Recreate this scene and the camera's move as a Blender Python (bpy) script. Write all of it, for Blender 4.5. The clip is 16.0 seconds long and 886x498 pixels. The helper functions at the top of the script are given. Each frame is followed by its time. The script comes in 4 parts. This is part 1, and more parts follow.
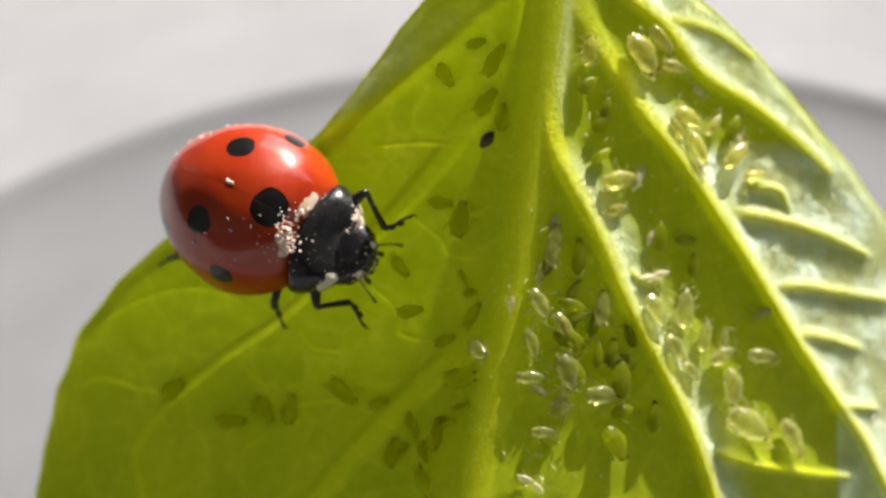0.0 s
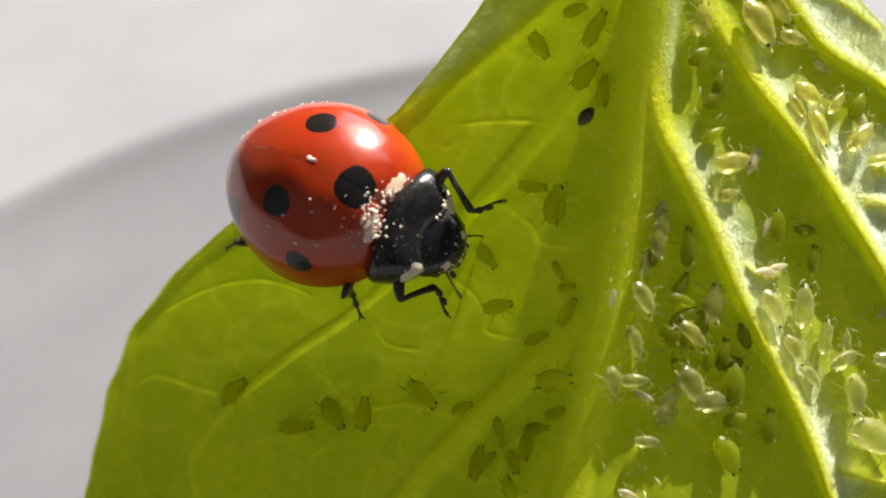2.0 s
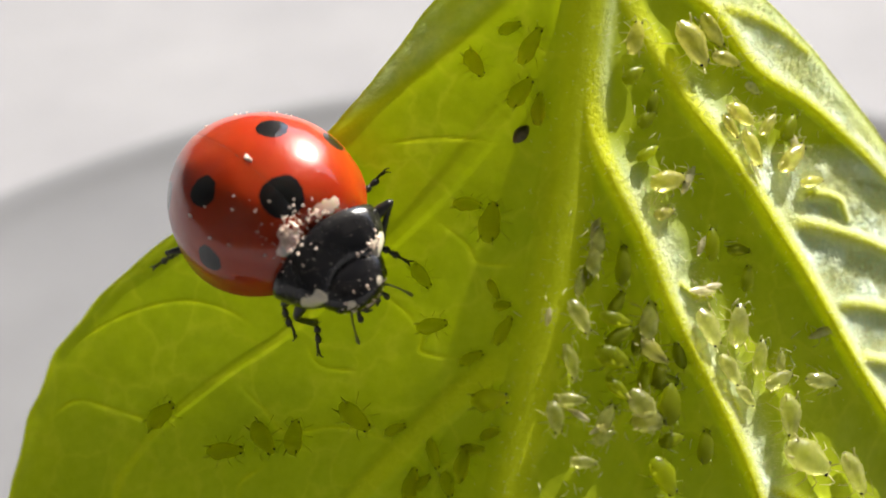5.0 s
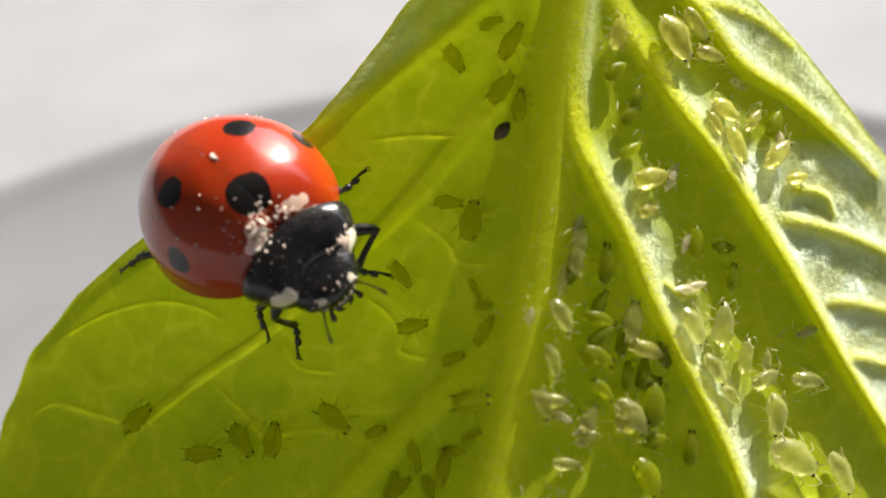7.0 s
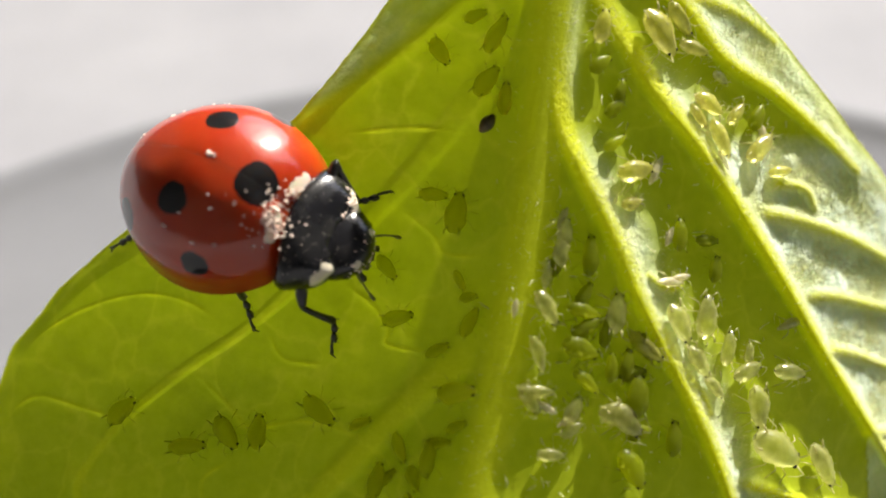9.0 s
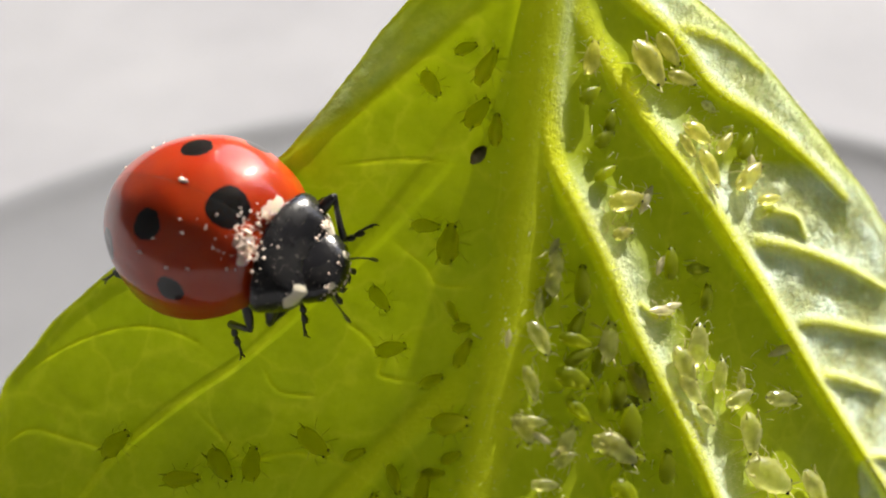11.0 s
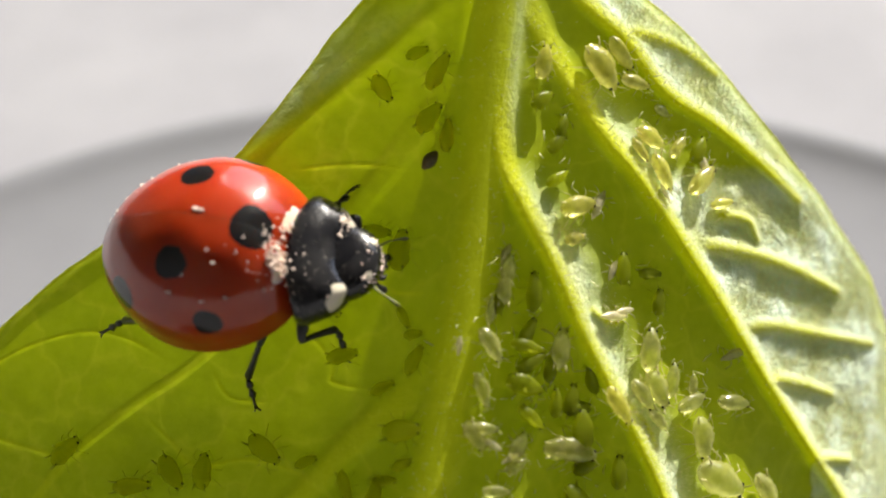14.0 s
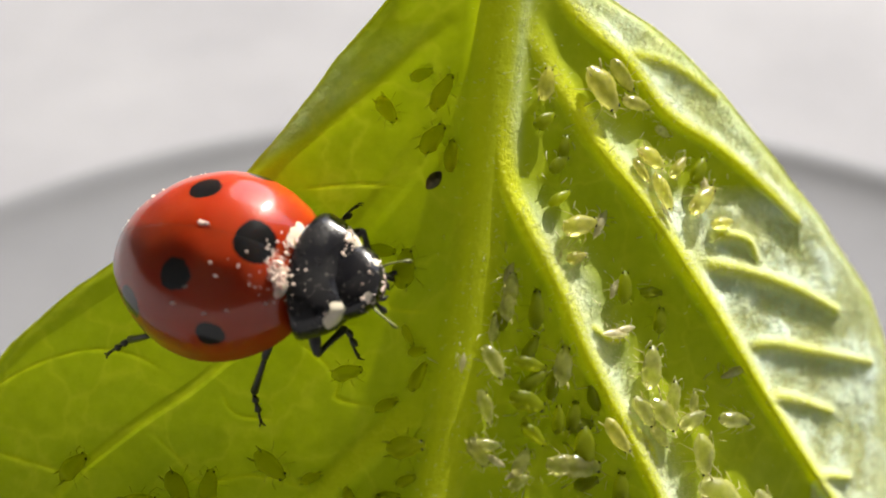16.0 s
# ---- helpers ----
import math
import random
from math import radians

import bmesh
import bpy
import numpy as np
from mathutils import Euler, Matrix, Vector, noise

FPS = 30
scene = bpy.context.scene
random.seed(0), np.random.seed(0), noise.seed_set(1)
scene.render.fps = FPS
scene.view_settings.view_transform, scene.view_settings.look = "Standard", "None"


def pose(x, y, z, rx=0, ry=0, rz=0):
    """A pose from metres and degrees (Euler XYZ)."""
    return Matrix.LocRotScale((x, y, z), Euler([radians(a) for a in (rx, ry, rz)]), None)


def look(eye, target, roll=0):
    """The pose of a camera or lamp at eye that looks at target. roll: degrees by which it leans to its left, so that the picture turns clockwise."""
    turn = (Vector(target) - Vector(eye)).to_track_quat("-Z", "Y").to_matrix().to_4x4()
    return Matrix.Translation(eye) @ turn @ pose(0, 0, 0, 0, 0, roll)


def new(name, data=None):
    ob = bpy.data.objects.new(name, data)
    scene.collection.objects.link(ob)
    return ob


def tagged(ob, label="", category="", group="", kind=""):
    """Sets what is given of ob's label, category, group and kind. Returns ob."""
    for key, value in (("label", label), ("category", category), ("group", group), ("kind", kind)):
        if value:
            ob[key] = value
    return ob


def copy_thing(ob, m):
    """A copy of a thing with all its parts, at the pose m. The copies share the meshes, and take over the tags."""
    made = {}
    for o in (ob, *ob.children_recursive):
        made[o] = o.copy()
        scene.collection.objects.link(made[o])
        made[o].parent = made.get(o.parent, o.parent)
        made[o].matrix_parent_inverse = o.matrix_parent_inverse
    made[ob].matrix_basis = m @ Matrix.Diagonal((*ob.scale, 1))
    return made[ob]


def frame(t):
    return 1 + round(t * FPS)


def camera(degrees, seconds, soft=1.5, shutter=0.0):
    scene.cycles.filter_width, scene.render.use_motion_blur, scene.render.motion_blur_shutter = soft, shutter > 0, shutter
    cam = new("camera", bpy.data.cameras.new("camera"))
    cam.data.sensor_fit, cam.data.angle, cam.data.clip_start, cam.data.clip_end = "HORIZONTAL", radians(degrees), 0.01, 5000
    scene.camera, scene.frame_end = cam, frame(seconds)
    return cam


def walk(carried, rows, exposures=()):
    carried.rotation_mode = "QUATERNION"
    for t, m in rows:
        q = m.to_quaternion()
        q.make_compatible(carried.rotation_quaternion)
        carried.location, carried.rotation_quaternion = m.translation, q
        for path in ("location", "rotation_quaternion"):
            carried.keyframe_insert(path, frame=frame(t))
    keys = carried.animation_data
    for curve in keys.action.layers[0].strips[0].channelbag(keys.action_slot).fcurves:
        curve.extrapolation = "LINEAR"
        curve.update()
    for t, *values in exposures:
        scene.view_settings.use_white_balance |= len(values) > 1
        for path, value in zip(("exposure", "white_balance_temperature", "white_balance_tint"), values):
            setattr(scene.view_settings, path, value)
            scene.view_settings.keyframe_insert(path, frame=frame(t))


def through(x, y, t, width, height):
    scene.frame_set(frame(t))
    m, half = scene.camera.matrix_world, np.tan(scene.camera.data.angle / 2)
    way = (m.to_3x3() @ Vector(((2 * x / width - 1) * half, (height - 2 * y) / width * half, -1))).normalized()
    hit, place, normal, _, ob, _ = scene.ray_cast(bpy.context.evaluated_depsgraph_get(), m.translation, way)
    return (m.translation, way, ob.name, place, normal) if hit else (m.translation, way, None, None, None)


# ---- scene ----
K = 0.001  # the plan is drawn in millimetres
# The leaf's own frame: x across, y up along the midrib, z towards the lens; it leans back over the dish.
LEAF = pose(0, 0, 0.0165, 50, 0, 0)


def at_leaf(x, y, z, rx=0, ry=0, rz=0):
    return LEAF @ pose(x * K, y * K, z * K, rx, ry, rz)


# ---- camera ----
cam = camera(40, 16.0, soft=2.0, shutter=0.3)
cam.data.dof.use_dof = True
cam.data.dof.focus_distance = 0.0361
cam.data.dof.aperture_fstop = 43
CAMERA_PATH = [
    (0, 2.240, 1.575, 39.273, -2.44, 3.46, -2.33),
    (0.5, 3.113, 2.209, 39.596, -3.42, 4.57, -2.33),
    (1, 2.616, 2.170, 39.901, -2.96, 3.80, -2.34),
    (1.5, 1.918, 1.551, 38.427, -2.46, 4.19, -2.26),
    (1.6, 1.407, 1.202, 37.651, -0.83, 5.91, -2.44),
    (2, 0.315, 0.806, 35.655, -1.87, 5.13, -1.90),
    (2.5, 0.135, 0.700, 35.513, -1.65, 4.19, -2.00),
    (3, 0.321, 0.491, 36.061, -1.33, 3.39, -2.02),
    (3.5, 0.103, 0.613, 37.168, -3.15, 2.59, -1.92),
    (3.6, 0.012, 0.735, 36.964, -4.96, 2.85, -1.75),
    (4, 0.144, 0.195, 35.824, -1.15, 2.29, -1.59),
    (4.2, 0.156, 0.075, 35.555, -0.17, 1.87, -1.60),
    (6.3, 0.305, -0.361, 34.991, 1.13, 2.16, -1.82),
    (6.5, 0.280, -0.327, 34.993, 1.28, 1.50, -1.93),
    (7, 0.575, -0.199, 34.585, 0.55, 1.68, -1.90),
    (7.5, 0.260, -0.512, 34.637, 0.95, 0.54, -1.85),
    (8, 0.364, -0.515, 34.893, 0.40, 1.67, -1.95),
    (8.5, 0.300, -0.531, 34.325, -0.34, 0.97, -1.71),
    (9, 0.372, -0.422, 34.669, 0.56, 0.65, -1.81),
    (9.5, 0.288, -0.323, 34.725, 1.11, 0.51, -1.94),
    (11.8, 0.373, 0.425, 35.204, 1.37, 0.12, -2.42),
    (12, 0.603, 0.521, 35.296, 1.38, 0.27, -2.43),
    (12.5, 0.856, 0.236, 35.184, 1.68, 0.59, -2.50),
    (13, 0.626, 0.481, 35.009, 1.14, -0.07, -2.29),
    (13.5, 0.995, 0.578, 34.784, 0.44, -1.83, -2.35),
    (14, 0.924, 0.579, 34.673, 0.61, -1.14, -2.43),
    (14.5, 0.788, 0.661, 35.065, 0.89, -0.66, -2.45),
    (15, 0.839, 0.598, 35.251, 1.21, -0.48, -2.45),
    (15.5, 0.796, 0.655, 34.932, 0.86, -0.76, -2.32),
    (16, 0.922, 0.522, 35.185, 1.57, -0.95, -2.38),
]
walk(cam, [(row[0], at_leaf(*row[1:])) for row in CAMERA_PATH], [(0, 1.46, 6600, 10), (4, 1.52, 6600, 10), (9.5, 1.53, 6600, 10), (12.5, 1.46, 6600, 10), (16, 1.45, 6600, 10)])

# ---- light ----
SUN_IN_LEAF = Vector((0.42, 0.90, -0.018)).normalized()
SUN_WAY = (LEAF.to_3x3() @ SUN_IN_LEAF).normalized()
world = bpy.data.worlds.new("world")
world.use_nodes = True
scene.world = world
sky = world.node_tree.nodes.new("ShaderNodeTexSky")
sky.sky_type = "NISHITA"
sky.sun_disc = False
sky.sun_elevation = math.asin(SUN_WAY.z)
sky.sun_rotation = math.atan2(SUN_WAY.x, SUN_WAY.y)
back = world.node_tree.nodes["Background"]
back.inputs["Strength"].default_value = 0.15
world.node_tree.links.new(sky.outputs[0], back.inputs["Color"])
sun = new("sun", bpy.data.lights.new("sun", "SUN"))
sun.data.energy = 4.4
sun.data.angle = radians(0.6)
sun.data.color = (1.0, 0.95, 0.86)
sun.matrix_world = look(SUN_WAY * 0.5, (0, 0, 0))


# ---- materials ----
class Nodes:
    """A short way to write a node material."""

    def __init__(self, name):
        self.mat = bpy.data.materials.new(name)
        self.mat.use_nodes = True
        self.tree = self.mat.node_tree
        self.tree.nodes.clear()
        self.out = self.tree.nodes.new("ShaderNodeOutputMaterial")

    def node(self, kind, **values):
        n = self.tree.nodes.new("ShaderNode" + kind)
        for key, value in values.items():
            socket = n.inputs[key.replace("_", " ")]
            if hasattr(value, "is_output"):
                self.tree.links.new(value, socket)
            else:
                socket.default_value = value
        return n

    def noise(self, scale, detail=4.0, rough=0.55, vector=None):
        n = self.node("TexNoise", Scale=scale, Detail=detail, Roughness=rough)
        self.tree.links.new(vector or self.coords(), n.inputs["Vector"])
        return n.outputs["Fac"]

    def coords(self):
        return self.node("TexCoord").outputs["Object"]

    def ramp(self, fac, *stops):
        n = self.tree.nodes.new("ShaderNodeValToRGB")
        self.tree.links.new(fac, n.inputs["Fac"])
        while len(n.color_ramp.elements) < len(stops):
            n.color_ramp.elements.new(0.5)
        for e, (place, colour) in zip(n.color_ramp.elements, stops):
            e.position, e.color = place, (*colour, 1) if len(colour) == 3 else colour
        return n.outputs["Color"]

    def mix(self, fac, a, b, blend="MIX"):
        n = self.tree.nodes.new("ShaderNodeMix")
        n.data_type, n.blend_type = "RGBA", blend
        for socket, value in ((n.inputs[0], fac), (n.inputs[6], a), (n.inputs[7], b)):
            if hasattr(value, "is_output"):
                self.tree.links.new(value, socket)
            else:
                socket.default_value = (*value, 1) if isinstance(value, tuple) else value
        return n.outputs[2]

    def attr(self, name):
        n = self.tree.nodes.new("ShaderNodeAttribute")
        n.attribute_name = name
        return n.outputs["Fac"]

    def math(self, op, a, b=0.0, clamp=False):
        n = self.tree.nodes.new("ShaderNodeMath")
        n.operation, n.use_clamp = op, clamp
        for socket, value in zip(n.inputs, (a, b)):
            if hasattr(value, "is_output"):
                self.tree.links.new(value, socket)
            else:
                socket.default_value = value
        return n.outputs[0]

    def bump(self, height, strength, distance):
        return self.node("Bump", Height=height, Strength=strength, Distance=distance).outputs[0]

    def join(self, fac, a, b):
        n = self.tree.nodes.new("ShaderNodeMixShader")
        if hasattr(fac, "is_output"):
            self.tree.links.new(fac, n.inputs[0])
        else:
            n.inputs[0].default_value = fac
        self.tree.links.new(a, n.inputs[1])
        self.tree.links.new(b, n.inputs[2])
        return n.outputs[0]

    def done(self, shader):
        self.tree.links.new(shader, self.out.inputs["Surface"])
        return self.mat


def leaf_material(name):
    m = Nodes(name)
    vein = m.attr("vein")
    fine = m.noise(2600, 3)
    broad = m.noise(260, 3)
    cells = m.node("TexVoronoi", Scale=1500.0)
    m.tree.links.new(m.coords(), cells.inputs["Vector"])
    through_colour = m.ramp(broad, (0.3, (0.166, 0.210, 0.001)), (0.55, (0.198, 0.243, 0.0012)), (0.75, (0.226, 0.272, 0.0015)))
    through_colour = m.mix(m.math("MULTIPLY", cells.outputs["Distance"], 0.25), through_colour, (0.118, 0.16, 0.001))
    bend = m.node("TexNoise", Scale=900.0, Detail=3.0)
    m.tree.links.new(m.coords(), bend.inputs["Vector"])
    shifted = m.tree.nodes.new("ShaderNodeVectorMath")
    shifted.operation = "MULTIPLY_ADD"
    m.tree.links.new(bend.outputs["Color"], shifted.inputs[0])
    shifted.inputs[1].default_value = (0.0013, 0.0013, 0.0013)
    m.tree.links.new(m.coords(), shifted.inputs[2])
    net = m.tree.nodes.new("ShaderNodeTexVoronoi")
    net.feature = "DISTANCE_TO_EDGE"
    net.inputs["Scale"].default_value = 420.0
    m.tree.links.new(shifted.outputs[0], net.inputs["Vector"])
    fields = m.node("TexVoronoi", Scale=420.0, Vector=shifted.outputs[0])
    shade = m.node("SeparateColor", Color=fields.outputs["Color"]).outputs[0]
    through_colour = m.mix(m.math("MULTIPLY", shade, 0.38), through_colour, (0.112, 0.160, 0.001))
    line = m.math("MULTIPLY", m.math("SUBTRACT", 1.0, m.math("MULTIPLY", net.outputs["Distance"], 20.0), True), 0.5)
    through_colour = m.mix(line, through_colour, (0.265, 0.295, 0.008))
    through_colour = m.mix(m.math("MULTIPLY", vein, 0.9), through_colour, (0.375, 0.400, 0.004))
    # pale cream and cyan paint a sunlit sheen where the short hairs grow
    down_sheen = m.math("MULTIPLY", m.attr("down_sheen"), m.math("ADD", m.math("MULTIPLY", m.noise(900, 4), 0.9), 0.22), True)
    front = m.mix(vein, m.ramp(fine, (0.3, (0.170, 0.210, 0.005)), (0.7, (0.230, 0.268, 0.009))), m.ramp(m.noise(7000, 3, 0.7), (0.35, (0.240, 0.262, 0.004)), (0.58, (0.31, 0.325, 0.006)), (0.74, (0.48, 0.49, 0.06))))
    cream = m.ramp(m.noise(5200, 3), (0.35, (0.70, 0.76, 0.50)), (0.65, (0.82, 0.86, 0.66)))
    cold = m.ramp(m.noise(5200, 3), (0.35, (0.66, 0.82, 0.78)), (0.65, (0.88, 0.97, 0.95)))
    front = m.mix(down_sheen, front, m.mix(m.ramp(m.noise(420, 3), (0.34, (0, 0, 0)), (0.52, (1, 1, 1))), cream, cold))
    relief = m.bump(m.math("ADD", m.math("MULTIPLY", fine, 0.6), cells.outputs["Distance"]), 0.08, 0.00012)
    nap = m.math("MULTIPLY", m.noise(6500, 3, 0.7), m.math("ADD", m.math("MULTIPLY", vein, 0.45), down_sheen, True))
    relief = m.node("Bump", Height=nap, Strength=0.8, Distance=0.00018, Normal=relief).outputs[0]
    skin = m.node("BsdfPrincipled", Base_Color=front, Roughness=0.5, Normal=relief, Sheen_Weight=down_sheen, Sheen_Roughness=0.3)
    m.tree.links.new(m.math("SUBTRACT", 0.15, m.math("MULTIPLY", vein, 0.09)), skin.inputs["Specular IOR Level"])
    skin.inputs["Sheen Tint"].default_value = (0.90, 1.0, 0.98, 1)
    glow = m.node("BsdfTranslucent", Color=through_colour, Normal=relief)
    both = m.tree.nodes.new("ShaderNodeAddShader")
    m.tree.links.new(skin.outputs[0], both.inputs[0])
    m.tree.links.new(glow.outputs[0], both.inputs[1])
    return m.done(both.outputs[0])


def plain_material(name, dark, light, scale, rough, metal=0.0, relief=0.0, coat=0.0, through=0.0, glow_colour=(1, 1, 1)):
    m = Nodes(name)
    n = m.noise(scale, 5)
    big = m.noise(scale * 0.13, 3)
    colour = m.ramp(m.math("ADD", m.math("MULTIPLY", n, 0.6), m.math("MULTIPLY", big, 0.4)), (0.3, dark), (0.7, light))
    values = {"Base_Color": colour, "Roughness": rough, "Metallic": metal, "Coat_Weight": coat}
    if relief:
        values["Normal"] = m.bump(n, 0.5, relief)
    skin = m.node("BsdfPrincipled", **values)
    if not through:
        return m.done(skin.outputs[0])
    glow = m.node("BsdfTranslucent", Color=(*glow_colour, 1))
    return m.done(m.join(through, skin.outputs[0], glow.outputs[0]))


def elytron_material():
    m = Nodes("red wing case")
    fine, broad = m.noise(9000, 3), m.noise(500, 4)
    red = m.ramp(broad, (0.3, (0.285, 0.020, 0.003)), (0.7, (0.36, 0.038, 0.004)))
    edge = m.math("ADD", m.attr("spot"), m.math("MULTIPLY", m.math("SUBTRACT", m.noise(1800, 4), 0.5), 0.24))
    black = m.math("LESS_THAN", edge, 0.0)
    colour = m.mix(black, red, (0.006, 0.005, 0.005))
    pale = m.math("LESS_THAN", m.math("ADD", m.attr("pale"), m.math("MULTIPLY", m.math("SUBTRACT", m.noise(4000, 3), 0.5), 0.2)), 0.0)
    colour = m.mix(pale, colour, (0.72, 0.56, 0.45))
    shell = m.node("BsdfPrincipled", Base_Color=colour, Roughness=0.40, Coat_Weight=0.9, Coat_Roughness=0.12, Subsurface_Weight=0.7, Subsurface_Scale=0.0016,
                   Normal=m.bump(m.math("ADD", m.math("MULTIPLY", fine, 0.3), m.noise(1300, 3)), 0.24, 0.00008))
    shell.inputs["Specular IOR Level"].default_value = 0.1
    shell.inputs["Subsurface Radius"].default_value = (1.0, 0.25, 0.1)
    return m.done(shell.outputs[0])


def shield_material():
    m = Nodes("black shield")
    fine, dust, broad = m.noise(7000, 4), m.noise(11000, 2), m.noise(1500, 4)
    pale = m.math("LESS_THAN", m.math("ADD", m.attr("pale"), m.math("MULTIPLY", m.math("SUBTRACT", m.noise(3000, 3), 0.5), 0.15)), 0.0)
    black = m.ramp(broad, (0.35, (0.005, 0.005, 0.007)), (0.7, (0.016, 0.015, 0.015)))
    specks = m.math("MULTIPLY", m.math("GREATER_THAN", dust, 0.69), m.math("GREATER_THAN", broad, 0.47))
    colour = m.mix(m.math("MULTIPLY", specks, 0.6), m.mix(pale, black, (0.64, 0.58, 0.45)), (0.40, 0.36, 0.30))
    rough = m.math("ADD", m.math("MULTIPLY", broad, 0.3), 0.12)
    shell = m.node("BsdfPrincipled", Base_Color=colour, Roughness=rough, Coat_Weight=0.5, Coat_Roughness=0.12,
                   Normal=m.bump(m.math("ADD", fine, m.math("MULTIPLY", broad, 1.5)), 0.22, 0.00006))
    shell.inputs["Specular IOR Level"].default_value = 0.25
    return m.done(shell.outputs[0])


LEAF_MAT = leaf_material("leaf underside")
ELYTRON_MAT = elytron_material()
SHIELD_MAT = shield_material()
BLACK_MAT = plain_material("black chitin", (0.006, 0.006, 0.007), (0.02, 0.018, 0.016), 4000, 0.33, relief=0.00003)
EYE_MAT = plain_material("black eye", (0.004, 0.004, 0.004), (0.01, 0.01, 0.01), 4000, 0.12)
CRUMB_MAT = plain_material("pale pollen", (0.68, 0.48, 0.38), (0.92, 0.80, 0.70), 9000, 0.7, relief=0.00003)
LIP_MAT = plain_material("brown lip", (0.02, 0.015, 0.01), (0.10, 0.075, 0.05), 9000, 0.35)


def jelly_material(name, dark, light, clear):
    """The clear skin of a soft-bodied insect."""
    m = Nodes(name)
    n = m.noise(2600, 5)
    colour = m.ramp(n, (0.3, dark), (0.7, light))
    skin = m.node("BsdfPrincipled", Base_Color=colour, Roughness=0.28, Coat_Weight=0.9, Coat_Roughness=0.10, Transmission_Weight=clear, IOR=1.33,
                  Normal=m.bump(m.noise(5000, 4), 0.5, 0.00005))
    glow = m.node("BsdfTranslucent", Color=(*light, 1))
    clear_part = m.node("BsdfTransparent", Color=(0.90, 0.91, 0.62, 1))
    body = m.join(0.20, skin.outputs[0], glow.outputs[0])
    return m.done(m.join(m.ramp(m.noise(1700, 3), (0.35, (0.12, 0.12, 0.12)), (0.65, (0.62, 0.62, 0.62))), body, clear_part.outputs[0]))


PALE_MAT = jelly_material("pale aphid skin", (0.56, 0.57, 0.13), (0.88, 0.86, 0.40), 0.82)
YELLOW_MAT = jelly_material("yellow aphid skin", (0.66, 0.64, 0.10), (0.90, 0.84, 0.26), 0.7)
GREEN_MAT = plain_material("green aphid skin", (0.20, 0.23, 0.015), (0.32, 0.34, 0.04), 2500, 0.33, coat=0.2, through=0.9, glow_colour=(0.84, 0.86, 0.08))
DARK_MAT = plain_material("dark green aphid skin", (0.22, 0.26, 0.012), (0.32, 0.36, 0.03), 2500, 0.33, coat=0.15, through=0.8, glow_colour=(0.57, 0.61, 0.035))
DARK_LIMB_MAT = plain_material("olive limb", (0.09, 0.10, 0.015), (0.17, 0.18, 0.03), 3000, 0.4)
GREEN_LIMB_MAT = plain_material("green limb", (0.16, 0.18, 0.015), (0.24, 0.26, 0.03), 3000, 0.4, through=0.7, glow_colour=(0.44, 0.48, 0.025))
PALE_LIMB_MAT = plain_material("pale limb", (0.5, 0.48, 0.2), (0.7, 0.66, 0.35), 3000, 0.35, through=0.4, glow_colour=(0.75, 0.72, 0.35))
SKIN_MAT = jelly_material("shed skin", (0.66, 0.58, 0.34), (0.92, 0.86, 0.64), 0.5)
SEED_MAT = plain_material("dark mummy", (0.02, 0.018, 0.006), (0.16, 0.13, 0.03), 4000, 0.4, relief=0.00003)
HAIR_MAT = plain_material("leaf hair", (0.72, 0.74, 0.46), (0.86, 0.87, 0.62), 3000, 0.3, through=0.5, glow_colour=(0.85, 0.86, 0.35))
TABLE_MAT = plain_material("white tabletop", (0.184, 0.184, 0.200), (0.252, 0.252, 0.267), 90, 0.9, relief=0.00008)
DISH_MAT = plain_material("white dish", (0.106, 0.108, 0.119), (0.172, 0.174, 0.186), 60, 0.9)


# ---- mesh helpers ----
def link(name, data, material, parent=None, label=""):
    data.materials.append(material)
    for p in data.polygons:
        p.use_smooth = True
    ob = new(name, data)
    ob.parent = parent
    return tagged(ob, label)


def part(name, bm, material, parent, label=""):
    data = bpy.data.meshes.new(name)
    bm.to_mesh(data)
    bm.free()
    return link(name, data, material, parent, label)


def grid_faces(rows, columns, closed=False):
    wrap = columns if closed else columns - 1
    return [(i * columns + j, i * columns + (j + 1) % columns, (i + 1) * columns + (j + 1) % columns, (i + 1) * columns + j)
            for i in range(rows - 1) for j in range(wrap)]


def from_grid(name, places, rows, columns, closed=False):
    data = bpy.data.meshes.new(name)
    data.from_pydata([tuple(float(c) * K for c in p) for p in places], [], grid_faces(rows, columns, closed))
    data.update()
    return data


def attribute(data, name, values):
    a = data.attributes.new(name, "FLOAT", "POINT")
    a.data.foreach_set("value", np.asarray(values, np.float32))


def tube(points, radii, sides=8, bm=None):
    """A closed round limb through points in millimetres."""
    bm = bm or bmesh.new()
    points = [Vector(p) * K for p in points]
    rings = []
    for i, p in enumerate(points):
        way = (points[min(i + 1, len(points) - 1)] - points[max(i - 1, 0)]).normalized()
        side = way.cross(Vector((0.13, 0.21, 1))).normalized()
        up = side.cross(way)
        rings.append([bm.verts.new(p + (side * math.cos(a) + up * math.sin(a)) * radii[i] * K)
                      for a in (2 * math.pi * s / sides for s in range(sides))])
    for a, b in zip(rings, rings[1:]):
        for s in range(sides):
            bm.faces.new((a[s], a[(s + 1) % sides], b[(s + 1) % sides], b[s]))
    bm.faces.new(rings[0][::-1])
    bm.faces.new(rings[-1])
    return bm


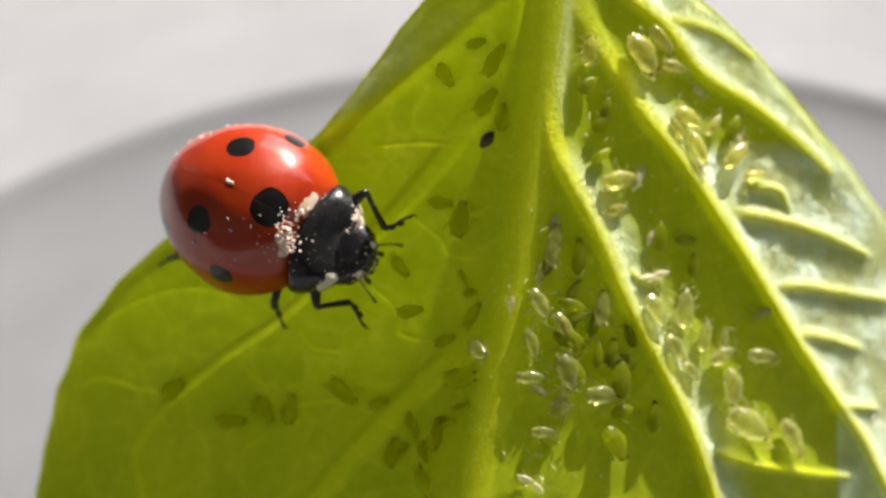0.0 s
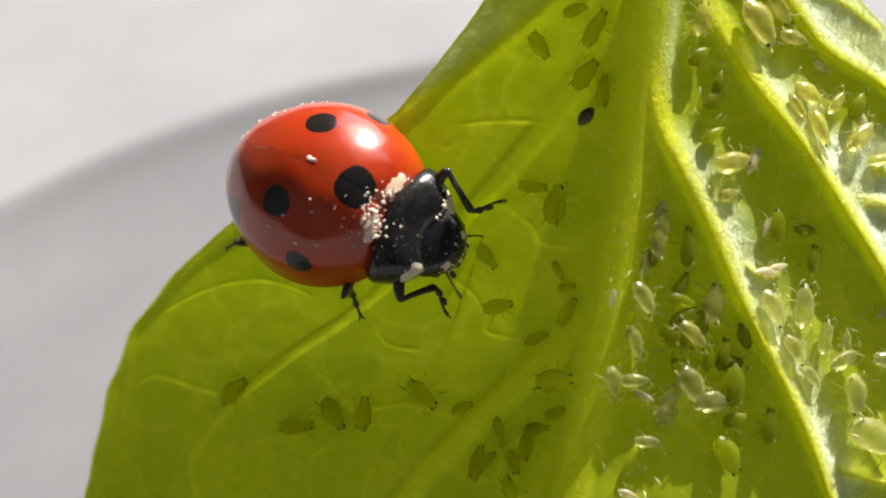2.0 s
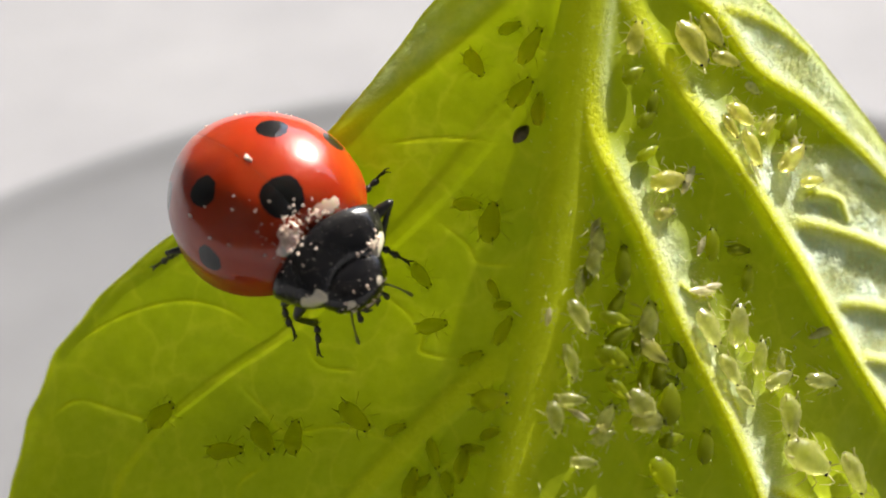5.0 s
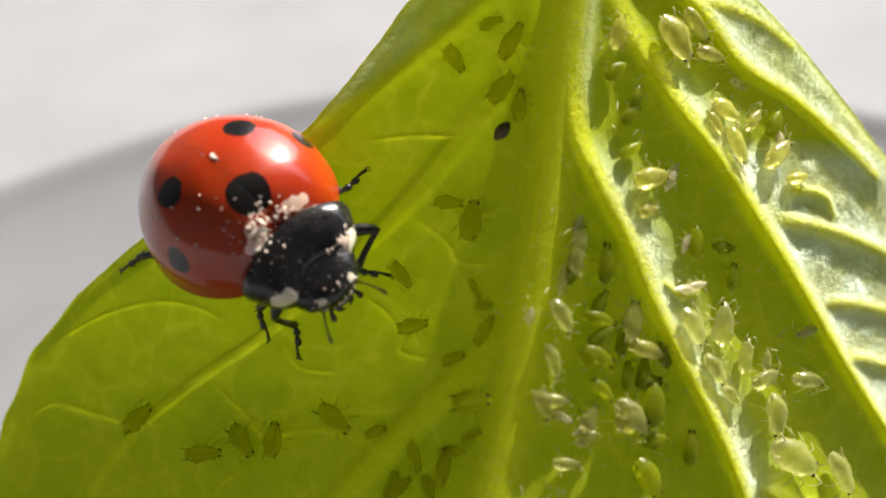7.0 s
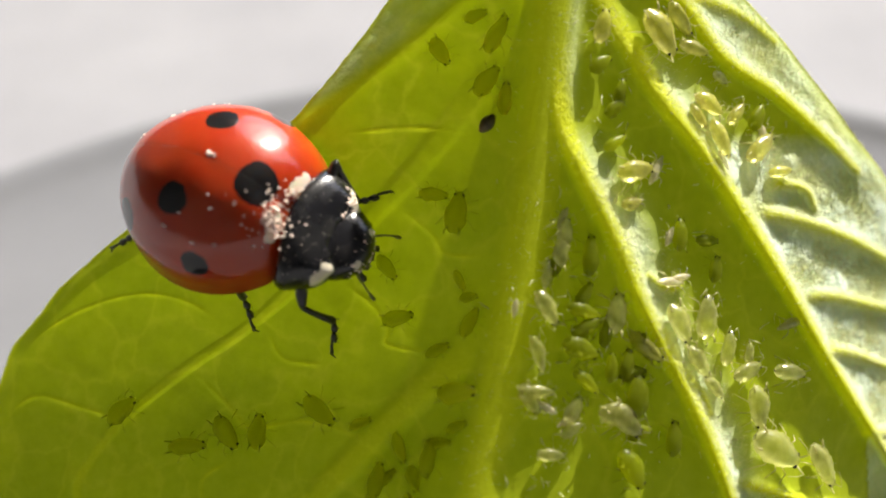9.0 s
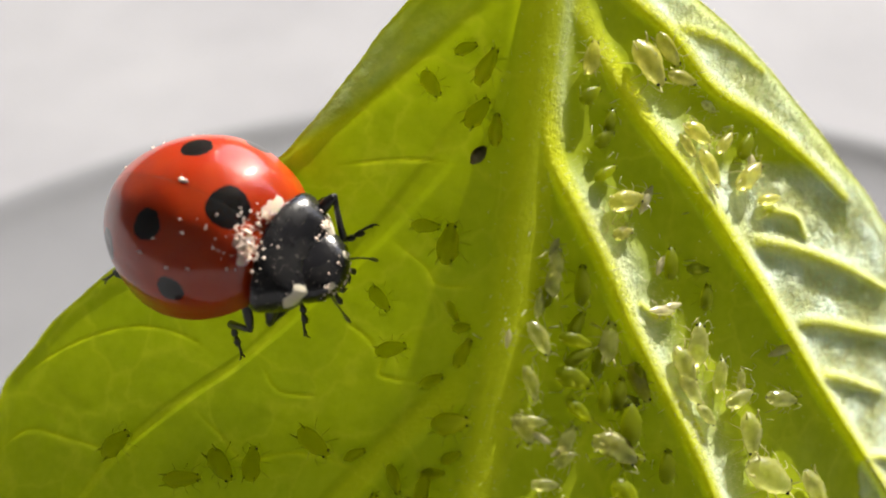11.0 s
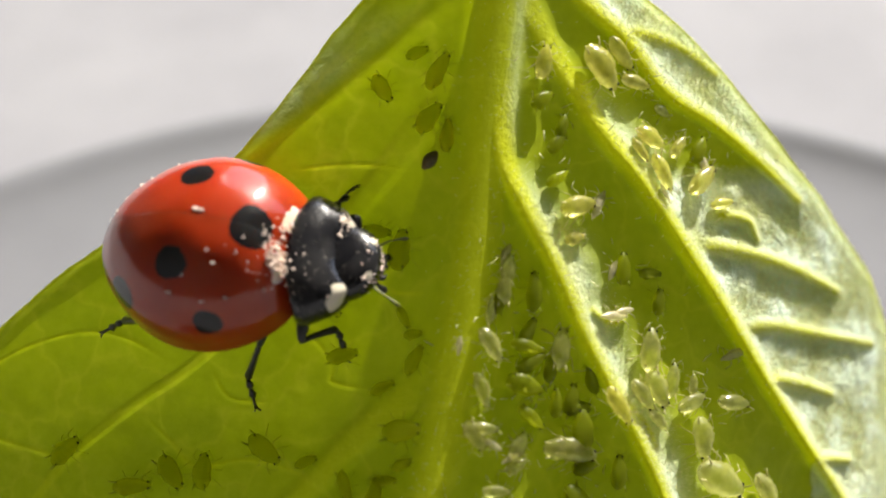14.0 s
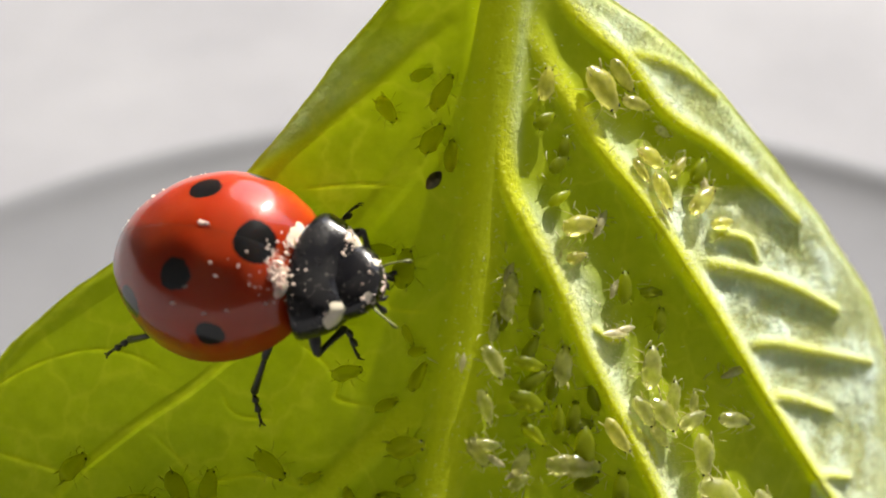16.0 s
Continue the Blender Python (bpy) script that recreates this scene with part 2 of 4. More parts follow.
def ball(x, y, z, rx, ry, rz, level=3, bm=None, rough=0.0):
    bm = bm or bmesh.new()
    made = bmesh.ops.create_icosphere(bm, subdivisions=level, radius=1.0)["verts"]
    for v in made:
        k = 1 + rough * noise.noise(v.co * 2.3 + Vector((x, y, z)) * 5)
        v.co = Vector((x + v.co.x * rx * k, y + v.co.y * ry * k, z + v.co.z * rz * k)) * K
    return bm


# ---- table and dish ----
def lathe(profile, sides, cx, cy):
    """Rings of (radius, height) round an upright axis."""
    places = [(cx + r * math.cos(2 * math.pi * s / sides), cy + r * math.sin(2 * math.pi * s / sides), z)
              for r, z in profile for s in range(sides)]
    return from_grid("dish", places, len(profile), sides, closed=True)


bm = bmesh.new()
bmesh.ops.create_grid(bm, x_segments=60, y_segments=60, size=2.2)
tagged(part("ground", bm, TABLE_MAT, None), "matt white tabletop under the dish", "tabletop", kind="structure")

# An unseen room, added to cut the skylight: plain walls, with a window towards the sun.
WALL_MAT = plain_material("wall paint", (0.42, 0.41, 0.40), (0.50, 0.49, 0.47), 30, 0.8, relief=0.0004)
FRAME_MAT = plain_material("window paint", (0.70, 0.70, 0.68), (0.80, 0.80, 0.78), 60, 0.4)


def slab(name, x0, y0, z0, x1, y1, z1, material, turn, parent=None):
    bm = bmesh.new()
    bmesh.ops.create_cube(bm, size=1.0)
    for v in bm.verts:
        v.co = Vector(((x0 + x1) / 2 + v.co.x * (x1 - x0), (y0 + y1) / 2 + v.co.y * (y1 - y0), (z0 + z1) / 2 + v.co.z * (z1 - z0)))
    bmesh.ops.bevel(bm, geom=bm.edges[:], offset=0.004, segments=1, affect="EDGES")
    bm.transform(turn)
    return part(name, bm, material, parent)


def build_unseen_room():
    turn = Matrix.Rotation(-math.atan2(SUN_WAY.x, SUN_WAY.y), 4, "Z")
    sill, head_z, half = 0.25, 1.55, 0.85
    north = slab("unseen_wall_north", -1.5, 1.0, -0.02, -half, 1.2, 2.2, WALL_MAT, turn)
    for name, box in (("unseen_wall_pier", (half, 1.0, -0.02, 1.5, 1.2, 2.2)), ("unseen_wall_breast", (-half, 1.0, -0.02, half, 1.2, sill)),
                      ("unseen_wall_lintel", (-half, 1.0, head_z, half, 1.2, 2.2))):
        slab(name, *box, WALL_MAT, turn, north)
    tagged(north, "unseen wall added to cut skylight, with a window towards the sun", "wall", kind="structure")
    for name, box in (("unseen_wall_south", (-1.5, -1.4, -0.02, 1.5, -1.2, 2.2)), ("unseen_wall_east", (1.5, -1.4, -0.02, 1.7, 1.2, 2.2)),
                      ("unseen_wall_west", (-1.7, -1.4, -0.02, -1.5, 1.2, 2.2))):
        tagged(slab(name, *box, WALL_MAT, turn), "plain unseen wall added to cut skylight", "wall", kind="structure")
    tagged(slab("ceiling", -1.7, -1.4, 2.2, 1.7, 1.2, 2.3, WALL_MAT, turn), "plain unseen ceiling added to cut skylight", "ceiling", kind="structure")
    frame_top = slab("unseen_window_1", -half, 1.05, head_z - 0.05, half, 1.12, head_z - 0.002, FRAME_MAT, turn)
    for name, box in (("jamb", (-half + 0.002, 1.05, sill, -half + 0.05, 1.12, head_z - 0.05)), ("jamb", (half - 0.05, 1.05, sill, half - 0.002, 1.12, head_z - 0.05)),
                      ("sill", (-half, 0.94, sill + 0.002, half, 1.12, sill + 0.03))):
        slab(name, *box, FRAME_MAT, turn, frame_top)
    tagged(frame_top, "open white-painted window frame, added out of view", "window", kind="structure")


build_unseen_room()

DISH_X, DISH_Y = 1.95, -10.3
profile = [(0.01, 3.6), (12, 3.6), (26, 3.6), (34.0, 3.6), (36.0, 3.7), (37.2, 3.9), (37.9, 4.1), (38.3, 4.3),
           (38.8, 4.5), (39.4, 4.5), (39.8, 4.3), (39.9, 3.9), (39.2, 3.0), (38.4, 2.0), (37.2, 0.9), (35.0, 0.25),
           (30.0, 0.15), (0.01, 0.15)]
dish = link("dish", lathe(profile, 160, DISH_X, DISH_Y), DISH_MAT)
tagged(dish, "shallow round pale grey dish standing on the tabletop", "dish")

# ---- leaf ----
VEINS = {
    "mid": [(3.45, 7.16), (3.23, 5.54), (2.88, 2.79), (2.44, 0.72), (2.02, -1.17), (1.55, -3.21), (1.08, -5.22), (0.71, -6.78)],
    "V1": [(3.30, 3.27), (4.06, 1.88), (4.83, 0.33), (5.59, -1.63), (6.37, -3.29), (7.16, -4.96), (7.96, -6.99)],
    "V2": [(4.10, 8.35), (4.41, 7.69), (5.20, 6.21), (6.34, 4.37), (7.53, 2.83), (8.90, 0.74), (10.16, -1.24), (11.48, -3.45), (12.91, -5.60), (14.24, -7.51)],
    "V3": [(5.75, 8.42), (7.40, 6.96), (8.62, 5.42), (10.32, 4.39), (11.91, 3.15), (13.18, 2.05)],
    "V4": [(7.11, 7.13), (8.19, 7.11), (9.38, 6.69), (10.38, 6.03)],
    "b1": [(9.00, 0.82), (10.89, 0.48), (12.81, -0.14), (14.66, -0.98)],
    "b2": [(10.52, -1.96), (11.80, -1.88), (13.36, -2.22), (16.12, -2.85)],
    "b3": [(11.48, -3.45), (12.80, -3.77), (14.20, -4.30)],
    "b4": [(12.88, -6.10), (14.82, -6.55)],
    "b5": [(9.94, 1.66), (11.16, 1.45), (11.54, 0.82)],
    "c1": [(5.70, -0.88), (6.37, -1.42), (6.82, -1.36)],
    "c2": [(6.44, -3.32), (7.36, -4.48), (7.60, -5.09)],
    "c3": [(7.99, -7.00), (9.61, -7.60), (11.99, -8.38), (13.64, -8.79)],
    "L1": [(3.02, 6.52), (2.10, 5.42), (0.93, 4.19), (-0.42, 2.63), (-1.80, 1.22), (-3.54, -0.28), (-5.88, -2.16), (-7.53, -3.16), (-9.03, -4.18), (-10.07, -4.99), (-11.11, -6.25), (-11.57, -7.14)],
    "L2": [(1.42, -2.42), (0.20, -3.35), (-1.30, -4.62), (-2.82, -6.07), (-3.68, -6.91)],
    "L0": [(2.85, 8.60), (2.51, 8.33), (1.06, 7.24), (-0.49, 6.09), (-2.06, 5.02), (-4.02, 3.91)],
    "n1": [(-13.55, -2.95), (-12.74, -2.24), (-11.33, -1.55), (-9.57, -1.15), (-8.06, -1.35), (-6.78, -2.06)],
    "n2": [(-14.24, -5.09), (-13.14, -4.29), (-11.73, -4.54), (-10.07, -4.99)],
    "n3": [(-2.87, -1.05), (-2.05, -1.72), (-1.70, -2.38), (-1.71, -2.78), (-0.44, -3.03)],
    "n4": [(-5.34, -2.33), (-4.83, -3.17), (-3.62, -3.34)],
    "n5": [(-7.54, -3.67), (-6.63, -4.50), (-5.92, -5.16), (-4.34, -4.98), (-2.98, -5.28), (-2.48, -5.59)],
    "n6": [(-1.29, 1.20), (-0.33, 0.35), (0.06, -0.23), (1.26, -0.35)],
    "n7": [(-2.75, 3.44), (-0.73, 3.47), (0.74, 3.22)],
    "n8": [(-7.25, -7.69), (-7.45, -6.76), (-6.61, -6.17)],
}
VEINS["mid"] = [(4.0, 13.0), (3.85, 10.0)] + VEINS["mid"] + [(0.2, -10.0), (-0.2, -14.0), (-0.3, -17.0), (-0.3, -19.6)]
VEINS["V1"] = [(3.70, 6.6), (3.50, 4.9), (3.48, 3.35)] + VEINS["V1"][1:] + [(8.6, -9.5), (9.3, -14.0)]
VEINS["V2"] = [(3.95, 9.6)] + VEINS["V2"] + [(14.9, -8.8), (15.7, -10.2)]
VEINS["V3"] = [(4.3, 10.6)] + VEINS["V3"]
VEINS["L1"] += [(-11.0, -9.0), (-10.8, -12.0)]
VEINS["L2"] += [(-5.8, -9.5), (-7.5, -13.0)]
# name: ridge half-width, ridge height, shoulder height, shoulder half-width, part's name
RIDGES = {
    "mid": (0.80, 0.30, 0.32, 1.1, "midrib"), "V1": (0.42, 0.42, 0.40, 0.8, "side_vein"), "V2": (0.44, 0.50, 0.46, 0.9, "side_vein"),
    "V3": (0.40, 0.34, 0.30, 0.9, "side_vein"), "V4": (0.26, 0.12, 0.12, 0.5, "side_vein"),
    "b1": (0.30, 0.30, 0.18, 0.6, "vein_branch"), "b2": (0.25, 0.25, 0.15, 0.5, "vein_branch"), "b3": (0.26, 0.27, 0.17, 0.5, "vein_branch"),
    "b4": (0.22, 0.3, 0.4, 0.5, "vein_branch"), "b5": (0.2, 0.26, 0.22, 0.4, "vein_branch"), "c1": (0.13, 0.16, 0.15, 0.4, "vein_branch"),
    "c2": (0.13, 0.16, 0.15, 0.4, "vein_branch"), "c3": (0.17, 0.28, 0.45, 0.5, "vein_branch"),
    "L1": (0.46, 0.065, 0.02, 0.9, "side_vein"), "L2": (0.44, 0.19, 0.04, 0.9, "side_vein"), "L0": (0.34, 0.05, 0.05, 0.8, "side_vein"),
}
FINE = (0.058, 0.004)
EDGE_LEFT = [(-20.0, -0.4), (-18.8, -2.8), (-16.5, -7.2), (-14, -12.0), (-11.6, -15.2),
             (-8.66, -15.49), (-6.82, -15.20), (-4.58, -14.61), (-2.73, -13.75), (-1.01, -12.22), (0.67, -10.08), (3.96, -4.21), (4.83, -3.42), (6.23, -2.06), (7.15, -1.41), (8.70, 0.13), (11, 2.2), (13, 3.5)]
EDGE_RIGHT = [(-20.0, 0.1), (-19, 2.5), (-17, 6), (-14.2, 11.2), (-11.5, 15.0), (-9, 16.8), (-5, 17.2),
              (-2.12, 17.00), (-0.51, 16.32), (1.08, 15.10), (2.97, 13.52), (4.61, 12.05), (6.38, 10.48), (7.91, 8.80), (9.3, 6.4), (10.2, 5.2), (11.4, 4.5), (13, 4.2)]


def distances(x, y, line):
    """The distance to a polyline, and how far along it (0 to 1) the nearest place is."""
    p = np.array(line, float)
    lengths = np.linalg.norm(np.diff(p, axis=0), axis=1)
    before = np.concatenate([[0], np.cumsum(lengths)])
    best, along = np.full(x.shape, 1e9), np.zeros(x.shape)
    for a, b, n, start in zip(p, p[1:], lengths, before):
        t = np.clip(((x - a[0]) * (b[0] - a[0]) + (y - a[1]) * (b[1] - a[1])) / n**2, 0, 1)
        d = np.hypot(x - a[0] - t * (b[0] - a[0]), y - a[1] - t * (b[1] - a[1]))
        near = d < best
        best, along = np.where(near, d, best), np.where(near, (start + t * n) / before[-1], along)
    return best, along


def rounded(line, steps=8):
    """A polyline drawn smoothly through its points."""
    p = [Vector((*q, 0)) for q in line]
    p = [p[0] * 2 - p[1]] + p + [p[-1] * 2 - p[-2]]
    made = []
    for a, b, c, d in zip(p, p[1:], p[2:], p[3:]):
        for s in range(steps):
            t = s / steps
            q = 0.5 * (2 * b + (c - a) * t + (2 * a - 5 * b + 4 * c - d) * t * t + (3 * b - a - 3 * c + d) * t**3)
            made.append((q.x, q.y))
    return made + [(p[-2].x, p[-2].y)]


LINES = {name: rounded(line, 5 if name in RIDGES else 4) for name, line in VEINS.items()}


def fold_at(x, y):
    """How far a place lies beyond the crease along which the upper margin of the shaded half folds back."""
    line = np.array([(-16, 1.5), (-6, 3.3)] + VEINS["L0"][::-1])
    return np.where(x < 2.8, (y - np.interp(x, line[:, 0], line[:, 1])) * 0.82, -1.0)


def base_height(x, y):
    """The leaf's large form: a ridge along the midrib, leaning away upwards."""
    u = x - (2.55 + 0.19 * y)
    a = np.sqrt(u * u + 2.2) - 1.48
    yy = np.where(y < -9, -9 + (y + 9) * 0.45, y)
    crease = 0.22 * 0.22 * np.log1p(np.exp(np.clip(fold_at(x, y) / 0.22, -30, 30))) * np.clip((2.7 - x) / 2.2, 0, 1)
    return np.maximum(y - 2, 0) ** 2 * (0.009 / (1 + np.exp(u / 1.5)) - 0.004 / (1 + np.exp((2.5 - u) / 0.8))) - crease + 0.25 - 0.315 * a - 0.015 * u - (0.14 * yy + 0.08 * a) / (1 + np.exp(-u / 1.5)) - 0.02 * np.maximum(u - 4.5, 0) ** 2 \
        + 0.0160 * np.minimum(yy + 2, 0) ** 2 / (1 + np.exp(u / 1.5))


def leaf_height(x, y, full=False):
    x, y = np.asarray(x, float), np.asarray(y, float)
    broad, ridge, mask = np.zeros(x.shape), np.zeros(x.shape), np.zeros(x.shape)
    owner, strongest = np.zeros(x.shape, int), np.full(x.shape, 0.45)
    for number, (name, (w, h, bh, bw, _)) in enumerate(RIDGES.items(), 1):
        d, along = distances(x, y, LINES[name])
        thin = np.clip(1 - 1.35 * along, 0.34, 1) if name == "L1" else 1 - 0.45 * along
        rise = 1.0 if name == "mid" else 0.15 + 0.85 * np.clip(along / (0.34 if name in ("V2", "V3") else 0.2), 0, 1) ** 1.5
        tall = 1 - 0.1 * along if name in ("V1", "V2") else thin
        start = np.minimum(rise * 1.7, 1)
        m = np.exp(-((d / (w * thin)) ** (4 if name in ("mid", "L1", "L2") else 2))) * start
        lift = m
        if name in ("V1", "V2", "V3", "mid"):
            # the inner side falls off steeply, the outer side slopes gently
            line = np.array(LINES[name])[::-1]
            side = np.where(x > np.interp(y, line[:, 1], line[:, 0]), d, -d)
            q = side / (w * thin)
            if name == "mid":
                lift = m * (1 - 0.38 * np.clip(q, -1, 1))
            else:
                inner = 1 / (1 + np.exp(-np.clip((q + 0.74) / 0.11, -40, 40)))
                lift = inner * np.exp(-((np.maximum(q + 0.5, 0) / 1.2) ** 2)) * start
                m = inner / (1 + np.exp(np.clip((q - 0.80) / 0.14, -40, 40))) * start
                bw = bw * (0.35 + 0.65 / (1 + np.exp(-np.clip(side / 0.15, -30, 30))))
        broad += (bh * thin * rise * np.exp(-np.sqrt(d * d + 0.04) / bw)) ** 4
        ridge += (h * tall * rise * lift) ** 3
        mask = np.maximum(mask, m * (0.32 if name == "L2" else 0.04 + 0.40 * along ** 2 if name[0] == "L" else 0.38 if name == "mid" else 1.0))
        owner = np.where(m > strongest, number, owner)
        strongest = np.maximum(strongest, m)
    broad, ridge = broad ** 0.25, ridge ** (1 / 3)
    for name, line in LINES.items():
        if name not in RIDGES:
            d, along = distances(x, y, line)
            m = np.exp(-((d / FINE[0]) ** 2)) * np.clip(np.minimum(along, 1 - along) * 5, 0.15, 1) * (0.75 + 0.25 * np.sin(x * 5 + y * 3))
            ridge = np.maximum(ridge, FINE[1] * m)
            mask = np.maximum(mask, 0.42 * m)
    z = base_height(x, y) + broad + ridge
    return (z, mask, owner) if full else z


def leaf_normal(x, y, e=0.15):
    dx = (leaf_height(x + e, y) - leaf_height(x - e, y)) / (2 * e)
    dy = (leaf_height(x, y + e) - leaf_height(x, y - e)) / (2 * e)
    return Vector((-float(dx), -float(dy), 1)).normalized()


def down_sheen_at(x, y):
    """How much pale hair and painted sun sheen show: beyond the side veins and towards the outer margin of the sunny
    half.
    """
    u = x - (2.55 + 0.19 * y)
    down_sheen = np.zeros(x.shape)
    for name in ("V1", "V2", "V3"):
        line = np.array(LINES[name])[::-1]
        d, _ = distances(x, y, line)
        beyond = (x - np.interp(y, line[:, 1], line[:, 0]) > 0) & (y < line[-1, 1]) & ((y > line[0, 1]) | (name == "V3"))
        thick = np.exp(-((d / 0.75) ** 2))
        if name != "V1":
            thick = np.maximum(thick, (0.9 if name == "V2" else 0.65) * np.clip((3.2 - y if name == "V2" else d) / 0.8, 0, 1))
        down_sheen = np.maximum(down_sheen, np.where(beyond, thick * np.clip(({"V1": 3.4, "V2": 5.6, "V3": line[-1, 1]}[name] - y) / 2.2, 0, 1), 0))
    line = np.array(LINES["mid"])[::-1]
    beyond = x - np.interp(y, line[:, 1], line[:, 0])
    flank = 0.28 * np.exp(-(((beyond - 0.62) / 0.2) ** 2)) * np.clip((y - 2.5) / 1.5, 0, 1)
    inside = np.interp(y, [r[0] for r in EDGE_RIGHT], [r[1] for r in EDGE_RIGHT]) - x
    down_sheen = np.maximum(down_sheen, np.where((u > 0.8) | (beyond < 0), 0, flank))
    down_sheen = np.where((u > 0.8) | (beyond > 0.3), down_sheen * np.clip(0.35 + inside / 1.6, 0, 1), 0)
    # the painted sheen also lies on the folded-back upper margin
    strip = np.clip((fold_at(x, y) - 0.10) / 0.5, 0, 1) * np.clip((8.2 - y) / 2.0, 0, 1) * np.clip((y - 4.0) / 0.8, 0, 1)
    return np.maximum(down_sheen, np.where(u < 0, 0.3 * strip, 0))


def build_leaf():
    rows, columns = 470, 440
    ys = np.concatenate([np.linspace(-20.0, -9.5, 90, endpoint=False), np.linspace(-9.5, 13, rows - 90)])

    def edge(points):
        py, px = np.array(points, float).T
        dense = np.linspace(-20.0, 13, 900)
        smooth = np.convolve(np.pad(np.interp(dense, py, px), 20, "edge"), np.hanning(27) / np.hanning(27).sum(), "same")[20:-20]
        return np.interp(ys, dense, smooth)

    wave = np.array([0.10 * noise.noise(Vector((y * 0.9, 3, 0))) + 0.03 * noise.noise(Vector((y * 4, 8, 0))) for y in ys])
    left, right = edge(EDGE_LEFT) - 0.18 + wave, edge(EDGE_RIGHT) + wave[::-1]
    s = np.linspace(0, 1, columns)
    x = left[:, None] + (right - left)[:, None] * s[None]
    y = np.repeat(ys[:, None], columns, 1)
    z, mask, owner = leaf_height(x, y, True)
    quilt = np.array([[noise.noise(Vector((a * 0.9, b * 0.9, 0.5))) for a, b in zip(xr, yr)] for xr, yr in zip(x[::2, ::2], y[::2, ::2])])
    quilt = np.repeat(np.repeat(quilt, 2, 0), 2, 1)[:rows, :columns]
    for axis in (0, 1):
        quilt = (np.roll(quilt, 1, axis) + quilt * 2 + np.roll(quilt, -1, axis)) / 4
    u = x - (2.55 + 0.19 * y)
    z = z + quilt * np.where(u > 0, 0.11, 0.010) * (1 - mask)
    pocket = down_sheen_at(x, y) * (1 - mask)
    lumps = np.array([[noise.noise(Vector((a * 2.4, b * 2.4, 4.5))) + 0.5 * noise.noise(Vector((a * 5, b * 5, 9.5))) if q > 0.05 else 0.0
                       for a, b, q in zip(xr, yr, qr)] for xr, yr, qr in zip(x, y, pocket)])
    z = z + 0.055 * lumps * pocket
    # the margin rolls away a little
    rim = np.minimum(x - left[:, None], right[:, None] - x)
    mask = np.maximum(mask, 0.55 * np.exp(-((rim / 0.13) ** 2)))
    z = z - 0.13 * np.exp(-((rim / 0.4) ** 2))
    zx, zy = np.gradient(z, axis=1), np.gradient(z, axis=0)
    xx, xy, yy = np.gradient(x, axis=1), np.gradient(x, axis=0), np.gradient(y, axis=0)
    normal = np.cross(np.stack([xx, 0 * xx, zx], -1), np.stack([xy, yy, zy], -1))
    normal /= np.linalg.norm(normal, axis=-1, keepdims=True)
    flat, flat_n, flat_m = np.stack([x, y, z], -1).reshape(-1, 3) * K, normal.reshape(-1, 3), mask.ravel()
    flat_d = (down_sheen_at(x, y) * (1 - 0.95 * mask)).ravel()
    faces = np.array(grid_faces(rows, columns))
    kind = owner.ravel()[faces].max(1)

    leaf = new("leaf")
    leaf.matrix_world = LEAF
    tagged(leaf, "young yellow-green leaf seen from below, backlit, with raised veins", "leaf")
    for number, name in enumerate(["blade"] + [v[4] for v in RIDGES.values()]):
        chosen = faces[kind == number]
        if not len(chosen):
            continue
        used, index = np.unique(chosen, return_inverse=True)
        data = bpy.data.meshes.new(name)
        data.from_pydata(flat[used].tolist(), [], index.reshape(-1, 4).tolist())
        data.update()
        attribute(data, "vein", flat_m[used])
        attribute(data, "down_sheen", flat_d[used])
        ob = link(name, data, LEAF_MAT, leaf)
        data.normals_split_custom_set_from_vertices(flat_n[used].tolist())
    rnd = np.random.default_rng(5)
    feet = []
    for name in ("mid", "V1", "V2", "V3", "b1", "b2", "b3", "c3"):
        line, w = np.array(LINES[name]), RIDGES[name][0]
        count = 480 if name == "mid" else 300 if name in ("V1", "V2") else 110
        a, t, off = rnd.integers(0, len(line) - 1, count), rnd.random(count), rnd.normal(0, 0.75, count) * w
        p = line[a] + (line[a + 1] - line[a]) * t[:, None] + np.stack([off, off * 0.4], 1)
        feet.append(p[np.abs(p[:, 1]) < 9.5])
    strong = sum(len(p) for p in feet)
    p = np.stack([rnd.uniform(0, 17, 320000), rnd.uniform(-9, 9.5, 320000)], 1)
    u = p[:, 0] - (2.55 + 0.19 * p[:, 1])
    inside = np.interp(p[:, 1], [r[0] for r in EDGE_RIGHT], [r[1] for r in EDGE_RIGHT]) - p[:, 0]
    felt = down_sheen_at(p[:, 0], p[:, 1])
    glints = p[(u > -1.5) & (inside > 0.1)][:260]
    feet.append(glints)
    strong += len(glints)
    feet.append(p[(u > 0.8) & (inside > 0.05) & (rnd.random(len(p)) < felt * 0.8)][:48000])
    p = np.concatenate(feet)
    px, py, n = p[:, 0], p[:, 1], len(p)
    high, e = leaf_height(px, py), 0.15
    dx = (leaf_height(px + e, py) - leaf_height(px - e, py)) / (2 * e)
    dy = (leaf_height(px, py + e) - leaf_height(px, py - e)) / (2 * e)
    up = np.stack([-dx, -dy, np.ones(n)], 1)
    up /= np.linalg.norm(up, axis=1, keepdims=True)
    first_hairs = (np.arange(n) < strong)[:, None]
    way = up + rnd.uniform(-1, 1, (n, 3)) * np.where(first_hairs, 0.7, 1.1)
    way /= np.linalg.norm(way, axis=1, keepdims=True)
    foot = np.stack([px, py, high], 1)
    tip = foot + way * np.where(first_hairs, rnd.uniform(0.06, 0.18, (n, 1)), rnd.uniform(0.05, 0.13, (n, 1)))
